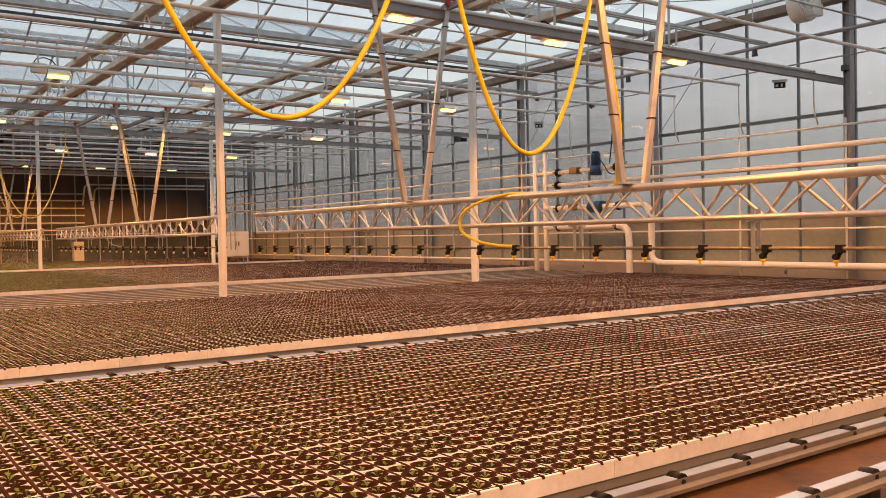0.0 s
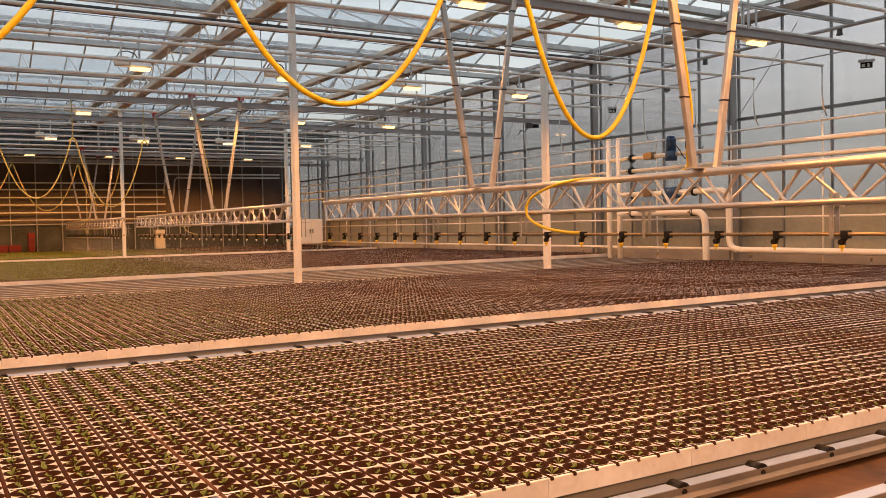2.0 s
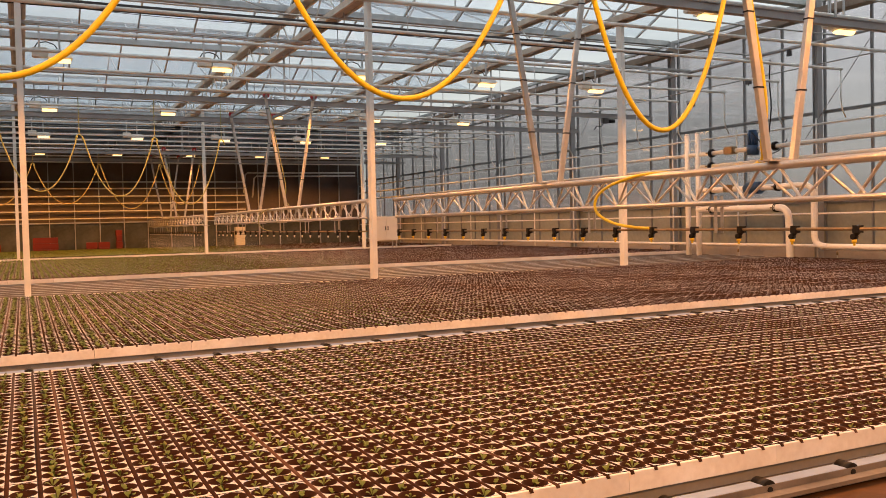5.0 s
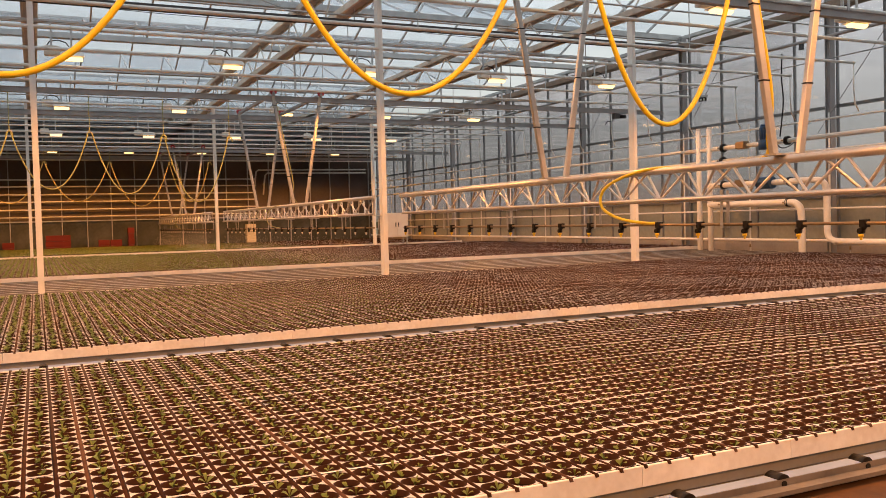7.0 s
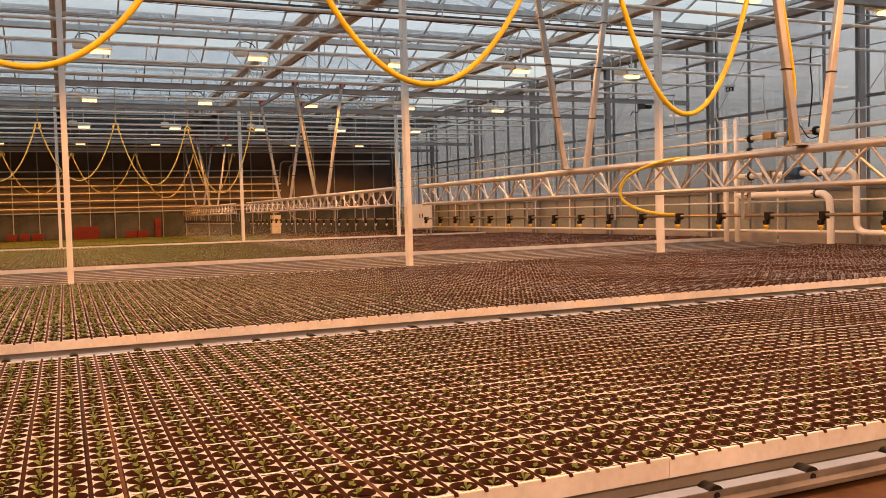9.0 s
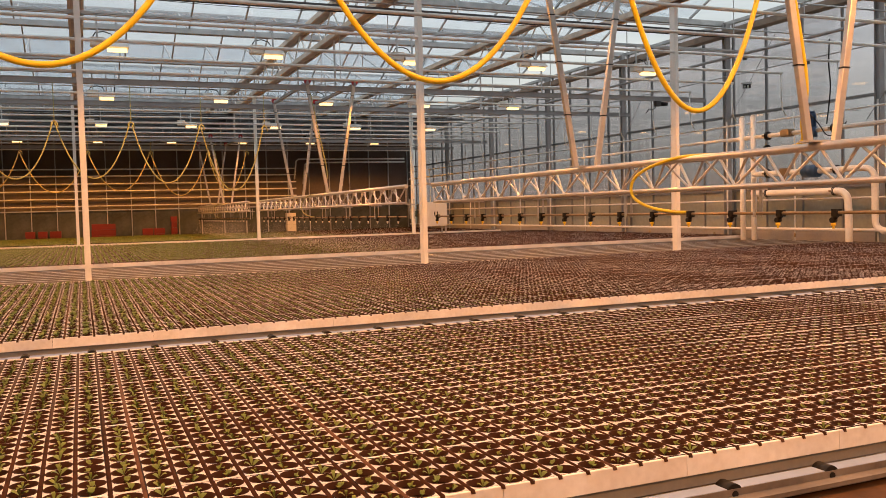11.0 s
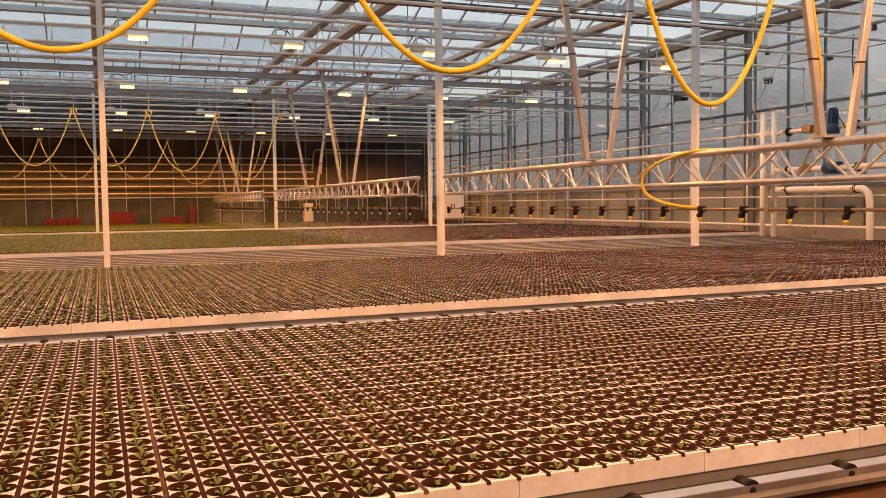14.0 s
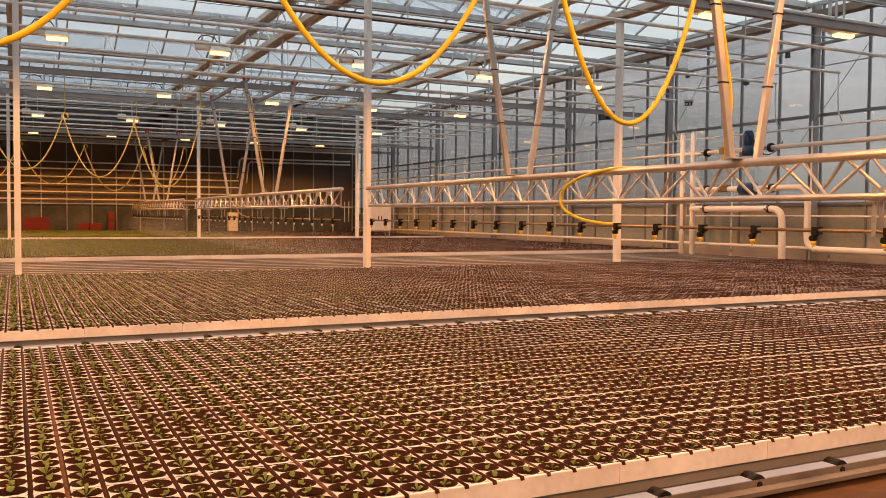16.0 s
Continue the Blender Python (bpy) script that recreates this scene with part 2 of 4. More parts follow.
def sweep(bm, pts, r, n=10):
    """A round pipe along a line of points."""
    pts = [Vector(p) for p in pts]
    rings = []
    up = None
    for i, p in enumerate(pts):
        d = (pts[min(i + 1, len(pts) - 1)] - pts[max(i - 1, 0)]).normalized()
        if up is None:
            a, b = ring_axes(d)
        else:
            a = (up - d * up.dot(d)).normalized()
            b = d.cross(a)
        up = a
        rings.append([bm.verts.new(p + (a * math.cos(2 * math.pi * k / n) + b * math.sin(2 * math.pi * k / n)) * r) for k in range(n)])
    for q, s in zip(rings, rings[1:]):
        for k in range(n):
            bm.faces.new((q[k], q[(k + 1) % n], s[(k + 1) % n], s[k])).smooth = True
    bm.faces.new(rings[0][::-1])
    bm.faces.new(rings[-1])


def mesh_of(name, bm, mats):
    bmesh.ops.recalc_face_normals(bm, faces=bm.faces)
    me = bpy.data.meshes.new(name)
    bm.to_mesh(me)
    bm.free()
    for m in mats if isinstance(mats, (list, tuple)) else [mats]:
        me.materials.append(m)
    return me


def part(name, bm, mat, parent, label="", loc=None):
    ob = new(name, mesh_of(name, bm, mat) if isinstance(bm, bmesh.types.BMesh) else bm)
    ob.parent = parent
    if loc is not None:
        ob.location = loc
    if label:
        ob["label"] = label
    return ob


def thing(name, loc=(0, 0, 0), label="", category="", group="", kind=""):
    ob = new(name)
    ob.empty_display_size = 0.2
    ob.location = loc
    return tagged(ob, label, category, group, kind)


def solid(name, bm, mat, label="", category="", group="", kind="", loc=(0, 0, 0)):
    ob = new(name, mesh_of(name, bm, mat))
    ob.location = loc
    return tagged(ob, label, category, group, kind)


def spread(name, verts, tris, slots, place, mats, turn=None, size=None):
    """One mesh out of many copies of a small template, each with its own place, turn and size."""
    verts, tris, place = np.array(verts, float), np.array(tris, int), np.array(place, float)
    n, k = len(place), len(verts)
    v = np.repeat(verts[None], n, 0)
    if size is not None:
        v = v * np.asarray(size)[:, None, None]
    if turn is not None:
        c, s = np.cos(turn)[:, None], np.sin(turn)[:, None]
        x, y = v[..., 0] * c - v[..., 1] * s, v[..., 0] * s + v[..., 1] * c
        v = np.stack([x, y, v[..., 2]], -1)
    v = (v + place[:, None, :]).reshape(-1, 3)
    t = (tris[None] + (np.arange(n) * k)[:, None, None]).reshape(-1, 3)
    me = bpy.data.meshes.new(name)
    me.vertices.add(len(v))
    me.vertices.foreach_set("co", v.ravel())
    me.loops.add(t.size)
    me.loops.foreach_set("vertex_index", t.ravel().astype(np.int32))
    me.polygons.add(len(t))
    me.polygons.foreach_set("loop_start", np.arange(0, t.size, 3, dtype=np.int32))
    me.polygons.foreach_set("material_index", np.tile(np.array(slots, np.int32), n))
    me.update(calc_edges=True)
    for m in mats:
        me.materials.append(m)
    return me


# ---- plan of the house ----
X_WALL, Y_FAR = 14.84, 38.6           # glass side wall, dark end wall
X_LEFT, Y_BACK = -14.96, -12.85
SPAN = 4.2833                         # roof span; three to a bay
BAY = 12.85
COL_X = [-9.96, -4.96, 0.04, 5.05, 10.03]
COL_ROWS = [(12.85, COL_X), (26.5, [-10.0, -5.1, -0.12, 4.99, 10.08])]
WALL_SPAN, WALL_Y = 4.35, -12.632     # post spacing of the glass wall, its first bar
Z_LOW, Z_TOP, Z_GUT, Z_RIDGE = 5.32, 5.97, 6.10, 6.95


def build_shell():
    g = bmesh.new()
    box(g, -600, 600, -600, 600, -0.45, -0.25)
    solid("ground", g, M_GROUND, "flat dark olive field outside the glasshouse", "ground", kind="structure")
    g = bmesh.new()
    box(g, X_LEFT - 0.2, X_WALL + 0.2, Y_BACK - 0.2, Y_FAR + 0.2, -0.25, 0.0)
    solid("floor", g, M_CONCRETE, "wet brownish concrete glasshouse floor", "floor", kind="structure")
    # distant hedge outside the glass wall
    g = bmesh.new()
    rnd = random.Random(5)
    y = -120.0
    while y < 260:
        w = rnd.uniform(2.0, 5.0)
        h = rnd.uniform(1.6, 2.4)
        m = Matrix.LocRotScale((95 + rnd.uniform(-3, 3), y, h * 0.42), None, (rnd.uniform(2, 4), w, h * 0.6))
        bmesh.ops.create_icosphere(g, subdivisions=2, radius=1.0, matrix=m)
        y += w * 0.9
    for v in g.verts:
        v.co += Vector((rnd.uniform(-.3, .3), rnd.uniform(-.3, .3), rnd.uniform(-.3, .3)))
    solid("hedge", g, M_HEDGE, "far dark hedge row beyond the field", "hedge", kind="stuff")


def build_glass_wall():
    wall = thing("wall_east", (X_WALL, 0, 0), "tall glazed side wall with grey aluminium bars", "glass wall", kind="structure")
    y0, y1 = Y_BACK, Y_FAR
    g = bmesh.new()
    box(g, -0.06, 0.14, y0, y1, 0, 0.98)
    part("plinth", g, M_PLINTH, wall, "low concrete plinth")
    y0 = WALL_Y
    step = WALL_SPAN / 4
    ny = int((y1 - y0) / step)
    levels = [0.98, 1.93, 3.75, 6.02]
    g = bmesh.new()
    box(g, -0.03, 0.03, -0.017, 0.017, 0.98, 6.0)
    bar = mesh_of("mullion", g, M_MULLION)
    for i in range(ny + 1):
        part("mullion", bar, None, wall, loc=(0, y0 + i * step, 0))
    for z in levels[1:3]:
        g = bmesh.new()
        box(g, -0.045, 0.035, y0, y1, z - 0.03, z + 0.03)
        part("transom", g, M_MULLION, wall)
    g = bmesh.new()
    box(g, -0.05, 0.05, y0, y1, 6.00, 6.08)
    part("top_rail", g, M_GALV, wall)
    for a, b in zip(levels, levels[1:]):
        g = bmesh.new()
        box(g, 0.004, 0.010, 0.0225, step - 0.0225, a + 0.031, b - 0.031)
        pane = mesh_of("pane", g, M_LOWPANE if a < 1 else M_WALLGLASS)
        for i in range(ny):
            part("pane", pane, None, wall, loc=(0, y0 + i * step, 0))
    # steel posts standing inside the glass
    k = 0
    while 8.03 + (k - 4) * WALL_SPAN < y1 + 0.1:
        yy = 8.03 + (k - 4) * WALL_SPAN
        post = thing("wall_post", (X_WALL - 0.22, min(max(yy, y0 + .1), y1 - .12), 0), "grey steel wall post beside the glass", "post", "posts along the glass wall", "structure")
        g = bmesh.new()
        box(g, -0.07, 0.07, -0.065, -0.053, 0, 5.98)
        box(g, -0.07, 0.07, 0.053, 0.065, 0, 5.98)
        box(g, -0.010, 0.010, -0.053, 0.053, 0, 5.98)
        part("profile", g, M_STEELGREY, post)
        g = bmesh.new()
        box(g, -0.13, 0.13, -0.14, 0.14, 0, 0.015)
        part("base_plate", g, M_GALV, post)
        k += 1
    # slim girder under the wall gutter
    for z, h in ((5.13, 0.035), (4.68, 0.013)):
        g = bmesh.new()
        tube(g, (X_WALL - 0.33, y0, z), (X_WALL - 0.33, y1, z), h, 10)
        solid("wall_tube", g, M_STEELGREY, "grey steel tube along the glass wall", "tube", "tubes along the glass wall", "structure")
    g = bmesh.new()
    box(g, X_WALL - 0.50, X_WALL - 0.22, y0, y1, 5.63, 5.67)
    box(g, X_WALL - 0.50, X_WALL - 0.475, y0, y1, 5.67, 5.77)
    box(g, X_WALL - 0.245, X_WALL - 0.22, y0, y1, 5.67, 5.77)
    solid("wall_gutter", g, M_GUTTER, "brown weathered gutter beam along the glass wall", "gutter", kind="structure")


def build_far_wall():
    wall = thing("wall_north", (0, Y_FAR, 0), "dark screened end wall with glazed lower strip", "wall", kind="structure")
    g = bmesh.new()
    box(g, X_LEFT, X_WALL - 0.1, 0.10, 0.2, 0, 7.0)
    part("screen", g, M_DARKWALL, wall, "dark fabric screen")
    g = bmesh.new()
    box(g, -0.018, 0.018, -0.02, 0.06, 0, 6.0)
    bar = mesh_of("post", g, M_GALV)
    x = X_LEFT + 0.6
    while x < X_WALL - 0.3:
        part("post", bar, None, wall, loc=(x, 0, 0))
        x += 0.96
    g = bmesh.new()
    box(g, 0.02, 0.94, 0.062, 0.068, 0.3, 1.97)
    pane = mesh_of("pane", g, M_DARKPANE)
    x = X_LEFT + 0.6
    while x < X_WALL - 1.3:
        part("pane", pane, None, wall, loc=(x, 0, 0))
        x += 0.96
    for z in (1.98, 5.15):
        g = bmesh.new()
        box(g, X_LEFT, X_WALL - 0.1, -0.04, 0.02, z, z + 0.05)
        part("transom", g, M_GALV, wall)
    for z in (2.18, 2.48, 2.80, 3.10, 3.42, 3.70):
        g = bmesh.new()
        tube(g, (X_LEFT + .2, -0.16, z), (9.0, -0.16, z), 0.029, 8)
        part("heating_pipe", g, M_PIPE, wall)
    g = bmesh.new()
    sweep(g, [(8.9, -0.28, 3.2), (9.0, -0.28, 4.0), (9.1, -0.28, 4.1), (14.2, -0.28, 4.12)], 0.035, 8)
    part("riser_pipe", g, M_PIPE, wall)
    g = bmesh.new()
    sweep(g, [(9.3, -0.28, 3.0), (9.4, -0.28, 3.85), (9.5, -0.28, 3.95), (14.2, -0.28, 3.97)], 0.035, 8)
    part("riser_pipe", g, M_PIPE, wall)
    # shade screen drawn across the last bay
    g = bmesh.new()
    k, y = 0, -7.6
    rows = []
    while y <= 0.08:
        rows.append((y, 5.235 - 0.02 * (k % 2)))
        y += 0.40
        k += 1
    for (ya, za), (yb, zb) in zip(rows, rows[1:]):
        box(g, X_LEFT + 0.02, X_WALL - 0.7, Y_FAR + ya, Y_FAR + yb - 0.004, min(za, zb), min(za, zb) + 0.006)
    solid("shade_screen", g, M_SHADE, "dark shade screen drawn shut under the far roof", "shade screen", kind="structure")
    # plain walls that close the house
    g = bmesh.new()
    box(g, X_LEFT - 0.2, X_LEFT, Y_BACK, Y_FAR, 0, 7.0)
    solid("wall_west", g, M_DARKWALL, "dark screened wall", "wall", kind="structure")
    g = bmesh.new()
    box(g, X_LEFT, X_WALL, Y_BACK - 0.2, Y_BACK, 0, 7.0)
    solid("wall_south", g, M_DARKWALL, "dark screened wall", "wall", kind="structure")


def build_roof():
    roof = thing("roof", (0, 0, 0), "ridged glass roof with slim glazing bars", "glass roof", kind="structure")
    n = int(round((Y_FAR - Y_BACK) / SPAN))
    run, rise = SPAN / 2, Z_RIDGE - Z_GUT
    L = math.hypot(run, rise)
    ang = math.atan2(rise, run)
    x0, x1 = X_LEFT, X_WALL
    pitch = 1.25
    g = bmesh.new()
    box(g, -0.018, 0.018, 0.09, L, -0.03, 0.02)
    bar = mesh_of("glazing_bar", g, M_GALV)
    g = bmesh.new()
    box(g, 0.02, pitch - 0.02, 0.09, L - 0.02, 0.022, 0.027)
    pane = mesh_of("pane", g, M_ROOFGLASS)
    for k in range(n):
        ya = Y_BACK + k * SPAN
        g = bmesh.new()
        box(g, x0, x1, ya + run - 0.03, ya + run + 0.03, Z_RIDGE - 0.04, Z_RIDGE + 0.05)
        part("ridge", g, M_GALV, roof)
        for side in (0, 1):
            m = Matrix.Translation((x0, ya if side == 0 else ya + SPAN, Z_GUT)) @ Matrix.Rotation(0 if side == 0 else math.pi, 4, "Z") @ Matrix.Rotation(ang, 4, "X")
            for i in range(int((x1 - x0) / pitch)):
                off = i * pitch if side == 0 else -(i + 1) * pitch
                for me, nm in ((bar, "glazing_bar"), (pane, "pane")):
                    o = part(nm, me, None, roof)
                    o.matrix_basis = m @ Matrix.Translation((off, 0, 0))
    for k in range(n + 1):
        ya = Y_BACK + k * SPAN
        g = bmesh.new()
        box(g, x0, x1, ya - 0.09, ya + 0.09, Z_GUT - 0.10, Z_GUT - 0.085)
        box(g, x0, x1, ya - 0.105, ya - 0.09, Z_GUT - 0.10, Z_GUT + 0.02)
        box(g, x0, x1, ya + 0.09, ya + 0.105, Z_GUT - 0.10, Z_GUT + 0.02)
        solid("gutter", g, M_GALV, "grey metal roof gutter between two glass spans", "gutter", "roof gutters", "structure")


def build_girders():
    """Lattice girders over the column lines, and the white columns under them."""
    for x in COL_X:
        t = thing("lattice_girder", (x, 0, 0), "weathered steel lattice girder under the glass roof", "girder", "lattice girders", "structure")
        for z0, z1, w in ((Z_LOW - 0.02, Z_LOW + 0.01, 0.085), (Z_TOP - 0.02, Z_TOP + 0.01, 0.085)):
            g = bmesh.new()
            box(g, -w, w, Y_BACK, Y_FAR, z0, z1)
            c = part("chord", g, M_CHORD, t)
            for q in (-1, 1):
                g = bmesh.new()
                box(g, q * (w + 0.022) - 0.022, q * (w + 0.022) + 0.022, Y_BACK, Y_FAR, z0 - 0.03, z1 + 0.05)
                part("flange", g, M_FLANGE, c)
        g = bmesh.new()
        step = SPAN / 6
        y = Y_BACK
        k = 0
        while y < Y_FAR - 0.1:
            za, zb = (Z_LOW, Z_TOP) if k % 2 == 0 else (Z_TOP, Z_LOW)
            tube(g, (0, y, za), (0, y + step, zb), 0.018, 6, cap=False)
            y += step
            k += 1
        part("lattice", g, M_WHITE, t)
    g = bmesh.new()
    box(g, -0.040, 0.040, -0.075, 0.075, 0.0, Z_LOW - 0.04)
    bmesh.ops.bevel(g, geom=list(g.edges), offset=0.008, segments=2, affect="EDGES")
    shaft = mesh_of("shaft", g, M_WHITE)
    g = bmesh.new()
    box(g, -0.12, 0.12, -0.12, 0.12, 0.0, 0.02)
    foot = mesh_of("base_plate", g, M_GALV)
    g = bmesh.new()
    box(g, -0.075, 0.075, -0.09, 0.09, Z_LOW - 0.10, Z_LOW - 0.042)
    head = mesh_of("head_plate", g, M_GALV)
    for y, row in COL_ROWS:
        for x in row:
            c = thing("column", (x, y, 0), "slim white painted steel column", "column", "columns", "structure")
            part("shaft", shaft, None, c)
            part("base_plate", foot, None, c)
            part("head_plate", head, None, c)


def build_overhead_pipes():
    y = Y_BACK + 0.75
    g = bmesh.new()
    tube(g, (X_LEFT + .3, 0, 0), (14.0, 0, 0), 0.026, 10)
    me = mesh_of("heating_pipe", g, M_PIPE)
    g = bmesh.new()
    sweep(g, [(13.97, 0, -0.02), (13.97, 0, -0.5), (14.0, 0, -0.75), (14.1, 0, -0.9)], 0.014, 6)
    me2 = mesh_of("drop_hose", g, M_PIPE)
    ys = []
    k = 0
    while True:
        yy = 8.3 + (k - 14) * 1.5
        k += 1
        if yy < Y_BACK + .5:
            continue
        if yy > Y_FAR - 0.6:
            break
        ys.append(yy)
    for yy in ys:
        p = thing("heating_pipe", (0, yy, 4.39), "white painted overhead heating pipe under the girders", "pipe", "overhead heating pipes", "structure")
        part("tube", me, None, p)
        part("drop_hose", me2, None, p)
        g = bmesh.new()
        for x in COL_X:
            box(g, x - 0.006, x + 0.006, -0.006, 0.006, 0.02, Z_LOW - 0.04 - 4.39)
        part("hanger", g, M_GALV, p)
    # higher grey tie tubes and wires of the folded screens
    for k in range(24):
        yy = Y_BACK + 1.07 + k * 2.1416
        if yy > Y_FAR - .4:
            break
        g = bmesh.new()
        tube(g, (X_LEFT + .3, yy, 5.16), (14.6, yy, 5.16), 0.017, 6)
        solid("screen_tube", g, M_GALV, "thin grey screen tube below the girders", "tube", "screen tubes", "structure")


def build_rails():
    """Grey rail beams on which the spray booms travel."""
    for r in range(-1, 3):
        for yy in (4.87, 8.18):
            b = thing("boom_rail", (0, r * BAY + yy, 4.26), "grey steel rail beam hung below the girders", "rail", "boom rails", "structure")
            g = bmesh.new()
            box(g, X_LEFT + .3, 14.80, -0.03, 0.03, -0.04, 0.05)
            box(g, X_LEFT + .3, 14.80, -0.05, 0.05, 0.05, 0.058)
            box(g, X_LEFT + .3, 14.80, -0.05, 0.05, -0.048, -0.04)
            part("beam", g, M_STEELGREY, b)
            g = bmesh.new()
            for x in COL_X:
                box(g, x - 0.02, x + 0.02, -0.006, 0.006, 0.07, Z_LOW - 0.04 - 4.26)
            part("hanger", g, M_GALV, b)


def build_lamps():
    g = bmesh.new()
    box(g, -0.24, 0.0, -0.08, 0.08, 0.04, 0.20)
    bmesh.ops.bevel(g, geom=list(g.edges), offset=0.012, segments=2, affect="EDGES")
    ballast = mesh_of("ballast_box", g, M_CABINET)
    g = bmesh.new()
    top = [(0.02, -0.06, 0.15), (0.34, -0.06, 0.15), (0.34, 0.06, 0.15), (0.02, 0.06, 0.15)]
    low = [(0.0, -0.14, 0.035), (0.38, -0.14, 0.035), (0.38, 0.14, 0.035), (0.0, 0.14, 0.035)]
    a = [g.verts.new(p) for p in top]
    b = [g.verts.new(p) for p in low]
    g.faces.new(a)
    for i in range(4):
        g.faces.new((a[i], a[(i + 1) % 4], b[(i + 1) % 4], b[i]))
    reflector = mesh_of("reflector", g, M_ALU)
    g = bmesh.new()
    tube(g, (0.03, 0, 0.012), (0.35, 0, 0.012), 0.048, 12)
    for v in g.verts:
        v.co.z = 0.012 + (v.co.z - 0.012) * (1.0 if v.co.z < 0.012 else 0.4)
        v.co.y *= 1.7
    burner = mesh_of("burner", g, M_TUBE)
    g = bmesh.new()
    sweep(g, [(-0.2, 0, 0.2), (-0.15, 0, 0.28), (-0.02, 0.01, 0.31), (0.1, 0, 0.27), (0.15, 0, 0.2)], 0.010, 6)
    cable = mesh_of("cable", g, M_BLACK)
    g = bmesh.new()
    box(g, -0.14, -0.11, -0.012, 0.012, 0.19, 0.62)
    hook = mesh_of("hanger", g, M_GALV)
    for yy in LAMP_Y:
        for xx in [x + (0.15 if abs(yy - 9.48) < 0.1 else 0.0) for x in LAMP_X]:
            f = thing("grow_lamp", (xx - 0.18, yy, LAMP_Z), "lit sodium grow lamp in a white housing", "grow lamp", "grow lamps")
            part("ballast_box", ballast, None, f)
            part("reflector", reflector, None, f)
            part("burner", burner, None, f, "glowing amber burner")
            part("cable", cable, None, f)
            part("hanger", hook, None, f)
            part("hanger", hook, None, f, loc=(0.31, 0, -0.05))
            li = bpy.data.lights.new("lamp_light", "SPOT")
            li.spot_size, li.spot_blend, li.shadow_soft_size = radians(158), 0.25, 0.06
            li.energy, li.color = LAMP_POWER, LAMP_COLOUR
            lo = new("lamp_light", li)
            lo.location = (xx + 0.01, yy, LAMP_Z - 0.20)
        g = bmesh.new()
        box(g, X_LEFT + .3, 14.4, yy - 0.03, yy + 0.03, LAMP_Z + 0.60, LAMP_Z + 0.64)
        solid("lamp_rail", g, M_GALV, "thin grey rail that carries the grow lamps", "rail", "lamp rails", "structure")


# ---- benches ----
PV, PU, GAP = 0.1006, 0.0905, 0.016       # pot pitch across, along; gap after each five
X_A, X_B = -6.0, 14.30


def bench_rows(y0, y1):
    ys, y, k = [], y0 + 0.0275, 0
    while y < y1 - 0.05:
        ys.append(y)
        k += 1
        y += PU + (GAP if k % 5 == 0 else 0)
    return np.array(ys)


def plate_template(n):
    """A white tray cell with a round hole."""
    r, hw, hu = 0.0450, 0.0428, PU / 2
    v, t, e = [], [], math.cos(math.pi / n)
    for i in range(n):
        a = 2 * math.pi * (i + 0.5) / n
        c, s = math.cos(a), math.sin(a)
        v.append((max(-hw, min(hw, r * c / e)), max(-hu + 0.0004, min(hu - 0.0004, r * s / e)), 0.0))
        k = min(hw / max(abs(c), 1e-6), hu / max(abs(s), 1e-6))
        v.append((k * c, k * s, 0.0))
    corner = []
    for i in range(n):
        j = (i + 1) % n
        a, b, c, d = 2 * i, 2 * i + 1, 2 * j + 1, 2 * j
        t += [(a, b, c), (a, c, d)]
        pb, pc = v[b], v[c]
        if abs(abs(pb[0]) - abs(pc[0])) > 1e-6 and abs(abs(pb[1]) - abs(pc[1])) > 1e-6:
            sx = math.copysign(hw, pb[0] + pc[0])
            sy = math.copysign(hu, pb[1] + pc[1])
            v.append((sx, sy, 0.0))
            corner.append((b, len(v) - 1, c))
    return v, t + corner


def pot_template(n, depth):
    r = 0.0442 / math.cos(math.pi / n)
    v, t, s = [], [], []
    for rr, z in ((r + 0.0006, 0.0), (r - 0.0030, 0.0005), (r - 0.006, -depth)):
        v += [(max(-.0426, min(.0426, rr * math.cos(2 * math.pi * (i + .5) / n))), rr * math.sin(2 * math.pi * (i + .5) / n), z) for i in range(n)]
    for k in (0, 1):
        for i in range(n):
            j = (i + 1) % n
            t += [(k * n + i, k * n + j, (k + 1) * n + j), (k * n + i, (k + 1) * n + j, (k + 1) * n + i)]
            s += [0, 0]
    v.append((0, 0, -depth + 0.003))
    for i in range(n):
        t.append((2 * n + i, 2 * n + (i + 1) % n, len(v) - 1))
        s.append(1)
    return v, t, s


